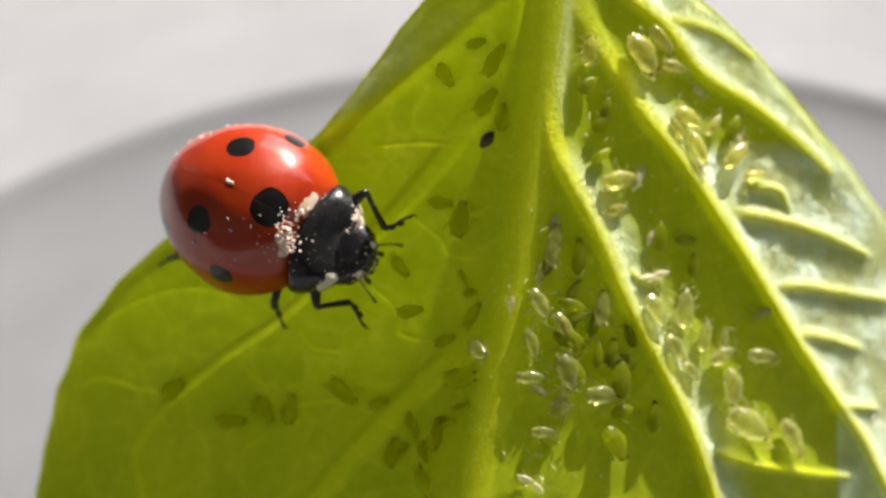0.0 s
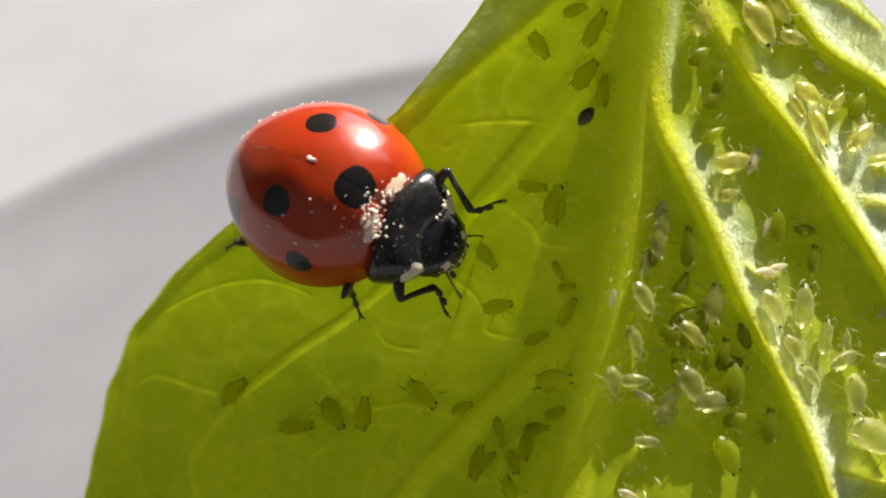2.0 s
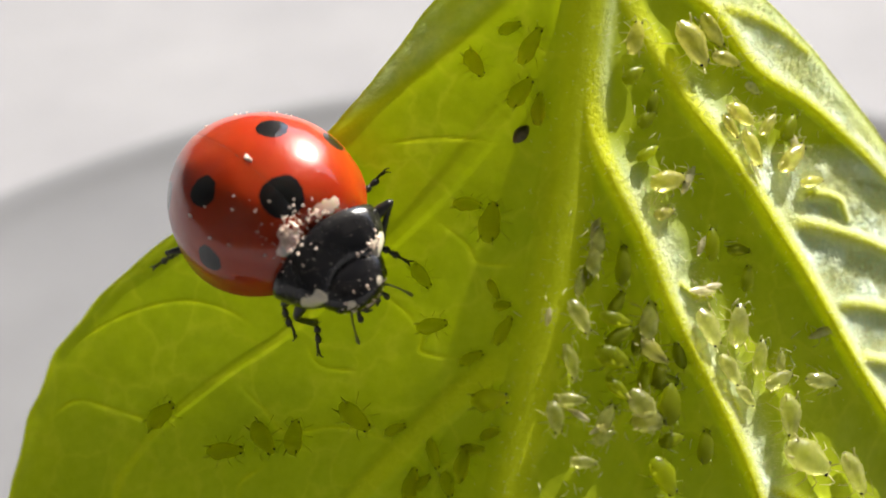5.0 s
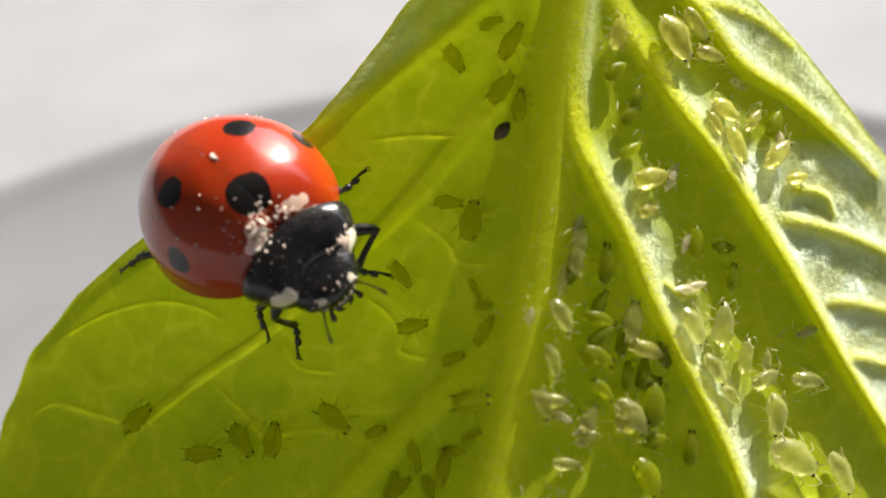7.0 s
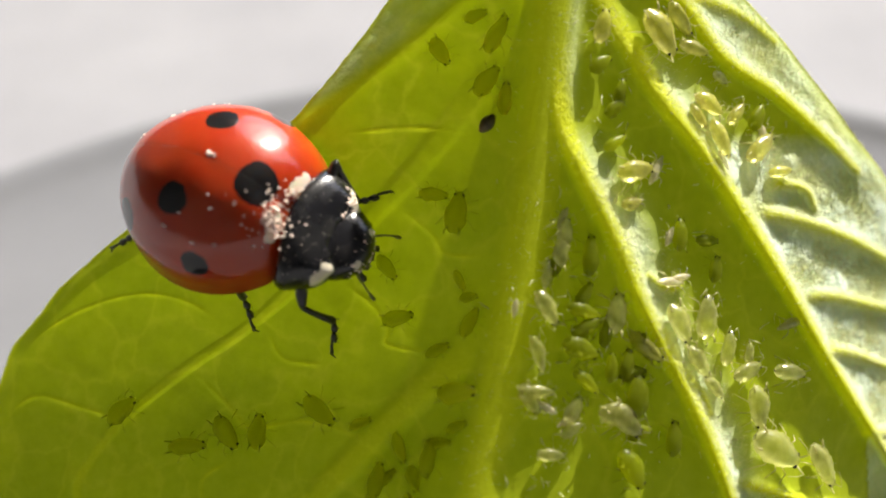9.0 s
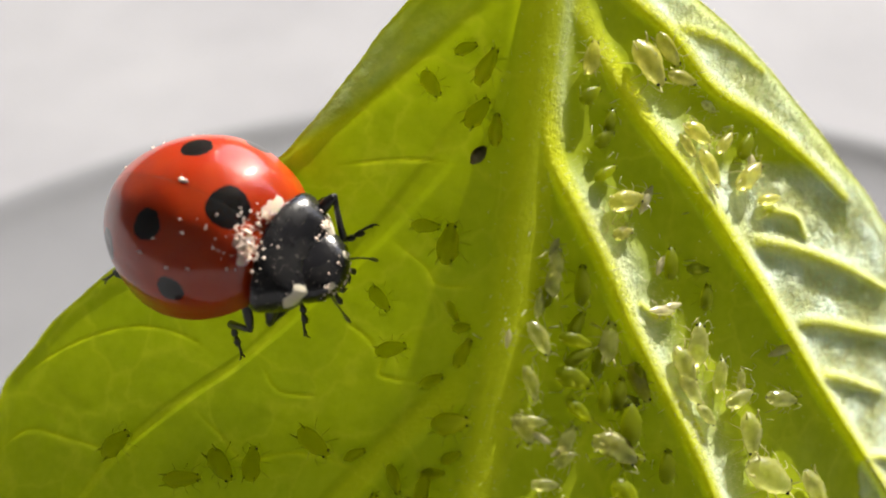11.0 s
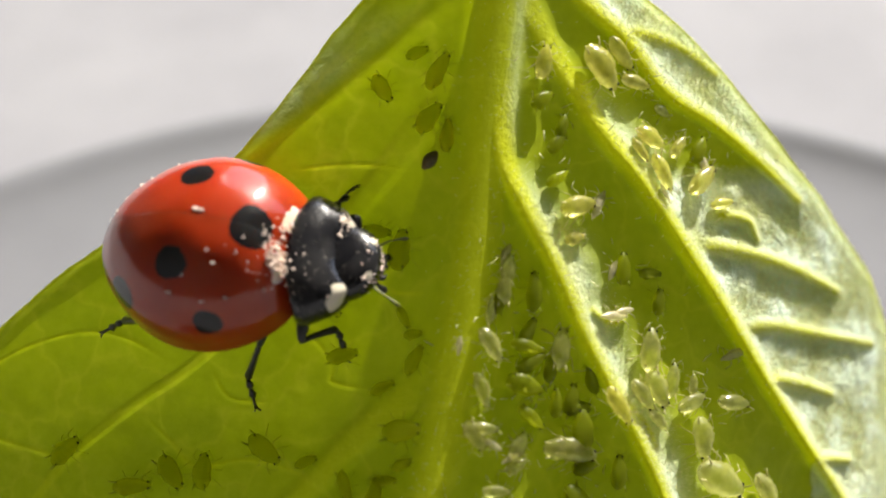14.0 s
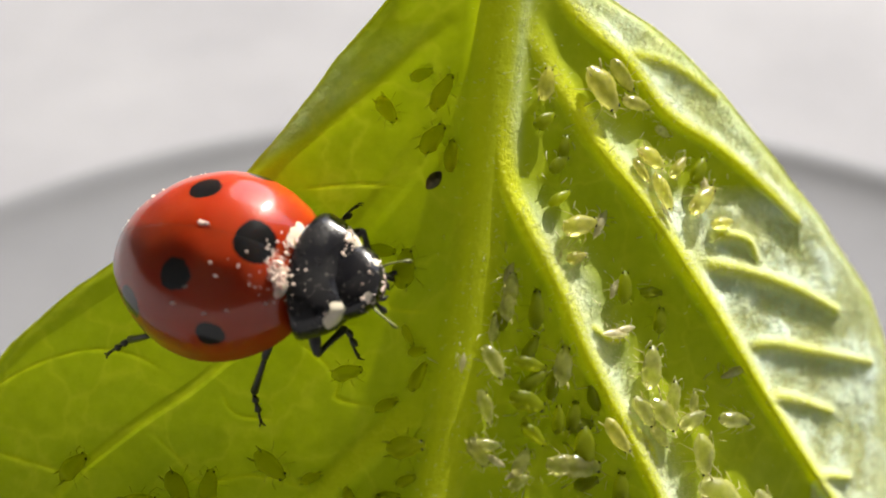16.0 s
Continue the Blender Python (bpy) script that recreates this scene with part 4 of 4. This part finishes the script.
def build_ladybug():
    bug = new("ladybug")
    tagged(bug, "seven-spotted red ladybug dusted with pale grains, walking on the leaf", "ladybug")
    build_elytron(1, bug)
    build_elytron(-1, bug)
    shaped("abdomen", (-0.1, 0, 0.55), (2.75, 2.5, 0.42), [], BLACK_MAT, bug)
    pronotum = build_pronotum(bug)
    head = shaped("head", (1.70, 0, -0.54), (0.84, 1.12, 0.62), [(0.62, 0.52, 0.60, 0.13), (0.62, -0.52, 0.60, 0.13)], SHIELD_MAT, bug,
                  "black head with two small pale dots", 0.82, 0.28)
    for s in (1, -1):
        part("eye", ball(1.98, s * 0.80, -0.52, 0.26, 0.16, 0.24), EYE_MAT, head)
        part("antenna", tube([(2.28, s * 0.52, -0.66), (2.40, s * 0.66, -0.62), (2.62, s * 0.80, -0.64), (2.86, s * 0.92, -0.72), (2.96, s * 0.97, -0.77), (3.06, s * 1.01, -0.83), (3.13, s * 1.03, -0.87)],
                             (0.045, 0.04, 0.028, 0.028, 0.05, 0.062, 0.03), 8), DARK_LIMB_MAT, head)
        part("palp", tube([(2.30, s * 0.30, -0.86), (2.48, s * 0.46, -0.94), (2.60, s * 0.50, -1.06), (2.64, s * 0.50, -1.14)], (0.05, 0.06, 0.10, 0.07), 8), BLACK_MAT, head)
        part("mandible", tube([(2.38, s * 0.26, -0.80), (2.56, s * 0.22, -0.90), (2.64, s * 0.08, -0.98)], (0.10, 0.08, 0.02), 8), BLACK_MAT, head)
    part("upper_lip", ball(2.44, 0, -0.70, 0.16, 0.42, 0.10), LIP_MAT, head, "brownish upper lip")
    rnd = random.Random(11)
    # a crumbly clump in the groove behind the shield, grains round it and over the wing cases
    clump = bmesh.new()
    for i in range(192):
        if i < 92:
            px, py = 2.52 + rnd.gauss(0, 0.10), rnd.gauss(-0.66, 0.16)
            size, lift = rnd.uniform(0.025, 0.075), rnd.uniform(0, 0.13)
        elif i < 132:
            px, py = 2.66 + rnd.gauss(0, 0.06), rnd.uniform(-0.7, 0.75)
            size, lift = rnd.uniform(0.02, 0.055), rnd.uniform(0, 0.06)
        elif i < 172:
            px, py = 2.36 + rnd.gauss(0, 0.16), rnd.gauss(-0.30, 0.42)
            size, lift = rnd.uniform(0.018, 0.055), 0.0
        else:
            px, py = rnd.gauss(1.95, 0.35), rnd.gauss(-1.0, 0.32)
            size, lift = rnd.uniform(0.015, 0.04), 0.0
        p = dome(px, py)
        p.x -= drawn_in(px, py)
        shape = (p.x + lift * 0.5, p.y, p.z + size * 0.2 + lift, size, size * rnd.uniform(0.6, 1), size * rnd.uniform(0.5, 0.9), 1 if size < 0.05 else 2)
        if i < 132:
            ball(*shape, bm=clump, rough=0.9)
        else:
            part("pollen_grain", ball(*shape, rough=0.8), CRUMB_MAT, bug)
    part("pollen_clump", clump, CRUMB_MAT, bug, "pinkish-white crumbly pollen behind the shield")
    for px, py, size in ((0.35, 0.12, 0.10), (0.28, 0.16, 0.07), (-0.2, -2.0, 0.05), (0.7, -2.1, 0.05), (0.2, -1.6, 0.04), (1.3, -1.9, 0.05), (1.0, -1.2, 0.04)):
        p = dome(px, py)
        part("pollen_grain", ball(p.x, p.y, p.z, size * 1.5, size * 0.7, size * 0.5, 2, rough=0.9), CRUMB_MAT, bug)
    for i in range(26):
        a, f = rnd.choice((2.0, 2.25, 2.5, 2.7, 2.9)) + rnd.gauss(0, 0.09), radians(rnd.gauss(68, 11))
        size = rnd.uniform(0.012, 0.05)
        p = elytron_place(f, a)
        part("pollen_grain", ball(p.x, p.y, p.z, size, size, size, 1, rough=0.9), CRUMB_MAT, bug)
    shell = [v.co.copy() / K for v in pronotum.data.vertices]
    tops = [p for p in shell if p.z > -0.1 and -0.1 < p.x < 1.5]
    for i in range(28):
        p = rnd.choice(tops) if i > 11 else min(tops, key=lambda q: (q - Vector((rnd.gauss(0.22, 0.14), rnd.gauss(-0.22, 0.22), 0.3))).length)
        size = rnd.uniform(0.03, 0.065) if i < 12 else rnd.uniform(0.015, 0.04)
        part("pollen_grain", ball(p.x + rnd.gauss(0, 0.03), p.y + rnd.gauss(0, 0.03), p.z, size, size, size * 0.7, 1, rough=0.8), CRUMB_MAT, pronotum)
    ledge = [p for p in shell if p.z > -0.35 and p.y > 0.25 and p.x > 0.25]
    for i in range(34):
        p = min(ledge, key=lambda q: (q - Vector((rnd.gauss(0.9, 0.35), rnd.gauss(0.85, 0.22), 0.0))).length)
        size = rnd.uniform(0.02, 0.06)
        part("pollen_grain", ball(p.x + rnd.gauss(0, 0.02), p.y + rnd.gauss(0, 0.02), p.z, size, size, size * 0.7, 1, rough=0.9), CRUMB_MAT, pronotum)
    brow = [v.co.copy() / K for v in head.data.vertices if v.co.x > 2.0 * K and v.co.z > -0.75 * K]
    for i in range(40):
        p = rnd.choice(brow)
        size = rnd.uniform(0.015, 0.045)
        part("pollen_grain", ball(p.x, p.y, p.z, size, size, size * 0.8, 1, rough=0.9), CRUMB_MAT, head)
    return bug, pronotum, head, {name: build_leg(name, bug) for name in LEGS}


ladybug, pronotum, head, legs = build_ladybug()

# ---- what moves ----
BUG_PATH = [  # seconds, place in the leaf's frame, turn
    (0, -6.340, 1.314, -1.156, -13.8, -21.2, -24.7),
    (0.5, -6.385, 1.288, -1.164, -15.3, -19.2, -23.7),
    (1, -6.240, 1.320, -1.211, -12.8, -17.1, -23.8),
    (1.5, -6.211, 1.323, -1.191, -13.2, -18.8, -23.9),
    (1.6, -6.243, 1.234, -1.420, -16.9, -16.3, -24.2),
    (2, -6.300, 1.240, -1.400, -17.5, -19.0, -23.0),
    (2.2, -6.222, 1.186, -1.355, -17.0, -17.6, -24.8),
    (2.3, -5.833, 0.916, -1.128, -14.3, -10.9, -34.0),
    (2.5, -5.521, 0.700, -0.947, -12.1, -5.5, -41.4),
    (3, -5.937, 0.994, -1.201, -15.8, -14.7, -39.2),
    (3.5, -6.116, 1.070, -1.385, -22.4, -22.9, -36.1),
    (3.6, -5.977, 1.018, -1.076, -24.9, -24.3, -33.0),
    (4, -6.027, 1.381, -1.169, -16.1, -26.2, -38.5),
    (4.2, -6.010, 1.372, -1.158, -16.3, -26.9, -38.5),
    (6.3, -6.181, 1.213, -1.136, -19.5, -31.9, -35.1),
    (6.5, -6.251, 1.218, -1.242, -19.7, -31.0, -34.4),
    (7, -6.169, 1.194, -1.134, -19.4, -33.2, -34.3),
    (7.5, -6.227, 1.218, -1.285, -18.9, -32.6, -34.6),
    (8, -6.197, 1.193, -1.262, -20.3, -31.1, -33.6),
    (8.2, -5.981, 1.086, -1.163, -20.7, -26.6, -32.5),
    (8.3, -5.602, 0.899, -0.989, -21.5, -18.6, -30.5),
    (8.5, -5.115, 0.659, -0.766, -22.4, -8.4, -27.9),
    (9, -6.019, 1.265, -0.911, -21.2, -20.7, -21.9),
    (9.5, -6.418, 1.423, -1.159, -23.2, -26.7, -19.6),
    (11.8, -6.382, 1.401, -1.367, -21.7, -25.3, -20.5),
    (12, -6.331, 1.401, -1.434, -21.7, -25.1, -20.5),
    (12.5, -6.333, 1.406, -1.457, -22.6, -24.1, -19.9),
    (12.8, -6.206, 1.340, -1.394, -22.2, -22.2, -20.6),
    (12.9, -5.573, 1.009, -1.077, -20.1, -12.5, -24.3),
    (13, -5.067, 0.745, -0.823, -18.4, -4.8, -27.3),
    (13.1, -4.995, 0.732, -0.790, -18.8, -5.9, -25.4),
    (13.2, -4.562, 0.657, -0.591, -21.0, -12.3, -13.7),
    (13.3, -4.453, 0.638, -0.542, -21.5, -13.9, -10.7),
    (13.5, -4.345, 0.619, -0.492, -22.1, -15.5, -7.8),
    (13.7, -4.421, 0.664, -0.516, -22.8, -15.9, -7.6),
    (14, -4.600, 0.770, -0.571, -24.3, -16.8, -7.2),
    (14.5, -4.588, 0.826, -0.641, -22.7, -19.3, -7.9),
    (15, -4.681, 0.818, -0.801, -23.1, -17.7, -9.3),
    (15.5, -4.718, 0.851, -0.853, -23.8, -16.0, -8.7),
    (16, -4.586, 0.966, -0.683, -22.9, -19.2, -9.3),
]
SHIELD_TURN = [  # seconds, nod and turn of the shield, degrees
    (0, 24, 3), (2, 26, 0), (2.5, 13, -3), (3, 20, -6), (4, 25, -4), (8, 26, -5), (8.5, 18, 4), (9, 26, 6), (12.5, 28, 5), (13, 16, 2),
    (13.5, 16, 8), (14, 10, 5), (16, 10, 2),
]
FEET = {  # seconds and the place on the leaf on which each foot stands
    "LF": [(0, -1.10, 1.14), (0.5, -1.11, 1.11), (1, -1.04, 1.09), (1.5, -1.12, 1.10), (1.6, -1.18, 1.11), (2, -1.14, 1.10), (2.2, -1.10, 0.90), (2.5, -0.37, -1.16), (3, -1.40, -1.36), (3.5, -1.83, -1.39), (4, -1.89, 0.25), (6.5, -2.06, -0.53), (7, -2.01, -0.54), (8, -2.06, -0.38), (8.2, -1.20, 0.60), (8.5, 0.08, 0.52), (9, -1.51, 1.64), (9.5, -1.72, 1.69), (12, -1.68, 1.67), (12.5, -1.52, 1.66), (12.8, -2.00, 2.08), (12.9, -0.29, 3.14), (13, -0.11, 3.13), (13.1, 0.20, 2.20), (13.2, 0.40, 1.10), (13.5, 0.44, 0.89), (14, 0.33, 0.83), (14.5, 0.52, 0.94), (15, 0.46, 0.97), (15.5, 0.54, 0.85), (16, 0.61, 1.00)],
    "LM": [(0, -4.1, 2.9), (2, -4.0, 2.9), (2.5, -2.58, 2.65), (3, -2.71, 2.51), (3.5, -2.61, 2.52), (4, -2.62, 2.60), (6.5, -2.69, 2.50), (7, -2.60, 2.59), (8, -2.70, 2.44), (9, -3.02, 2.39), (9.5, -3.27, 2.48), (12, -3.30, 2.43), (12.5, -3.22, 2.43), (13, -2.82, 2.16), (13.5, -0.80, 2.94), (14, -0.77, 2.84), (14.5, -0.80, 2.91), (15, -0.88, 2.85), (15.5, -0.89, 2.84), (16, -0.83, 2.89)],
    "RF": [(0, -2.92, -2.55), (0.5, -2.96, -2.64), (1, -2.90, -2.68), (1.5, -2.85, -2.48), (1.6, -2.87, -2.31), (2, -2.91, -2.28), (2.2, -2.95, -2.40), (2.3, -4.70, -3.80), (2.5, -4.96, -3.89), (3, -4.64, -3.39), (3.5, -5.26, -3.29), (4, -4.95, -2.97), (6.5, -4.82, -2.86), (7, -4.83, -2.95), (8, -5.60, -2.25), (8.2, -5.30, -2.60), (8.3, -4.00, -4.00), (8.5, -3.79, -4.14), (9, -3.36, -3.08), (9.5, -4.08, -2.23), (12, -3.88, -1.31), (12.5, -3.97, -1.46), (12.8, -3.30, -2.20), (12.9, -3.40, -2.80), (13, -3.49, -4.19), (13.1, -3.40, -4.10), (13.2, -0.43, -2.93), (13.3, -0.10, -2.31), (13.5, 1.67, -1.65), (13.7, 1.57, -1.41), (14, -1.27, -2.11), (14.5, -0.82, -1.90), (15, -0.96, -1.73), (15.5, -1.19, -1.75), (16, -0.98, -1.67)],
    "RM": [(0, -5.80, -2.55), (0.5, -5.91, -2.65), (1, -5.84, -2.69), (1.5, -5.71, -2.52), (1.6, -5.94, -2.33), (2, -5.66, -2.39), (2.5, -5.71, -2.57), (4, -5.65, -2.40), (6.5, -5.75, -2.22), (7, -5.74, -2.38), (8, -7.40, -1.01), (8.5, -5.77, -2.31), (9, -5.71, -2.32), (9.5, -5.82, -2.26), (12, -5.85, -2.14), (12.5, -5.75, -2.35), (13, -5.75, -2.26), (13.5, -3.98, -3.69), (14, -3.95, -3.60), (14.5, -3.98, -3.66), (15, -4.03, -3.56), (15.5, -3.94, -3.51), (16, -3.97, -3.59)],
    "RH": [(0, -10.51, -0.33), (0.5, -10.63, -0.44), (1, -10.54, -0.49), (1.5, -10.49, -0.35), (1.6, -10.39, -0.17), (2, -10.30, -0.14), (2.5, -10.42, -0.23), (3, -10.45, -0.06), (3.5, -10.25, -0.13), (4, -10.44, -0.14), (6.5, -10.51, 0.00), (7, -10.66, -0.18), (8, -10.52, -0.09), (8.5, -10.68, -0.03), (9, -10.50, 0.22), (9.5, -10.36, 0.30), (12, -10.48, 0.24), (12.5, -10.49, 0.27), (13, -9.06, -1.43), (13.5, -9.10, -1.33), (14, -9.13, -1.35), (14.5, -9.18, -1.49), (15, -9.11, -1.53), (15.5, -9.08, -1.34), (16, -9.14, -1.44)],
}


def aim(way, up):
    """A turn whose x runs along way and whose z is near up."""
    x = way.normalized()
    y = up.cross(x).normalized()
    return Matrix((x, y, x.cross(y))).transposed().to_4x4()


def leg_poses(name, ankle, foot, pole):
    """The thigh in the body's space, the shin and the foot in the thigh's, so that the foot stands on its place."""
    hip, thigh, shin = LEGS[name]
    hip = Vector(hip)
    way = ankle - hip
    reach = min(max(way.length, 0.45), (thigh + shin) * 0.985)
    way = way.normalized()
    bend = math.acos(max(-1, min(1, (thigh**2 + reach**2 - shin**2) / (2 * thigh * reach))))
    side = way.cross(pole).normalized()
    first_way = Matrix.Rotation(bend, 3, side) @ way
    knee = hip + first_way * thigh
    up = side.cross(first_way)
    end = hip + way * reach
    a = Matrix.Translation(hip * K) @ aim(first_way, up)
    b = Matrix.Translation(knee * K) @ aim(end - knee, up)
    c = Matrix.Translation(end * K) @ aim(foot - end, up)
    return a, a.inverted() @ b, a.inverted() @ c


ANKLES = {  # seconds and how far the ankle lies from the foot, in the leaf's plane
    "RF": [(0, -0.4, 0.9), (2, -0.3, 0.9), (2.5, 0.5, 0.9), (4, 0, 1.0), (8, 0, 1.05), (8.5, 0.3, 1.0), (9.5, 0, 1.05), (12.5, -0.1, 1.0), (13, 0.3, 1.0), (13.5, -1.0, 0.4), (14, -0.2, 0.9), (16, -0.35, 1.0)],
    "LF": [(0, -0.95, -0.45), (2, -0.9, -0.3), (3.5, -0.85, 0.5), (8, -0.95, 0.1), (9.5, -0.9, -0.5), (12.5, -0.9, -0.5), (13, -0.65, -0.85), (14, -0.9, -0.3), (16, -0.95, -0.3)],
    "RM": [(0, -0.26, 0.95), (16, -0.2, 1.0)],
    "RH": [(0, 0.9, 0.45), (16, 0.85, 0.55)],
    "LM": [(0, -0.7, -0.7), (16, -0.75, -0.65)],
}
POLES = {"RF": (-0.75, -0.6, 0.45), "LF": (0.15, 0.9, 0.45), "RM": (0.3, 0.5, 0.8), "RH": (-0.5, -0.1, 0.5), "LM": (-0.6, 0.1, 0.05), "LH": (-0.4, 0.6, 0.6)}


def motions():
    body = [(row[0], at_leaf(*row[1:])) for row in BUG_PATH]
    walk(ladybug, body)
    shield = []
    for t, _ in body:
        nod, turn = (float(np.interp(t, [r[0] for r in SHIELD_TURN], [r[k] for r in SHIELD_TURN])) for k in (1, 2))
        shield.append((t, Matrix.Translation(HINGE * K) @ pose(0, 0, 0, 0, nod, turn)))
    walk(pronotum, shield)
    for aphid, (_, length, rows) in zip(crawlers, CRAWLERS):
        poses = [(r[0], on_leaf(*r[1:], length, -0.03).decompose()) for r in rows]
        walk(aphid, [(t, Matrix.LocRotScale(place, turn, None)) for t, (place, turn, _) in poses])
    walk(head, shield)
    for name, (leg, shin, tarsus) in legs.items():
        thigh_rows, shin_rows, foot_rows = [], [], []
        for t, m in body:
            back = m.inverted() @ LEAF
            if name in FEET:
                fx, fy = (float(np.interp(t, [r[0] for r in FEET[name]], [r[k] for r in FEET[name]])) for k in (1, 2))
                ax, ay = (float(np.interp(t, [r[0] for r in ANKLES[name]], [r[k] for r in ANKLES[name]])) for k in (1, 2))
                high = float(leaf_height(fx, fy)) + 0.12
                foot = back @ (Vector((fx, fy, high)) * K) / K
                ankle = back @ (Vector((fx + ax, fy + ay, max(high + 0.35, float(leaf_height(fx + ax, fy + ay)) + 0.2))) * K) / K
            else:
                foot, ankle = Vector((-1.6, 1.0, 0.2)), Vector((-0.9, 0.9, 0.35))
            a, b, c = leg_poses(name, ankle, foot, back.to_3x3().normalized() @ Vector(POLES[name]))
            thigh_rows.append((t, a))
            shin_rows.append((t, b))
            foot_rows.append((t, c))
        walk(leg, thigh_rows)
        walk(shin, shin_rows)
        walk(tarsus, foot_rows)


motions()
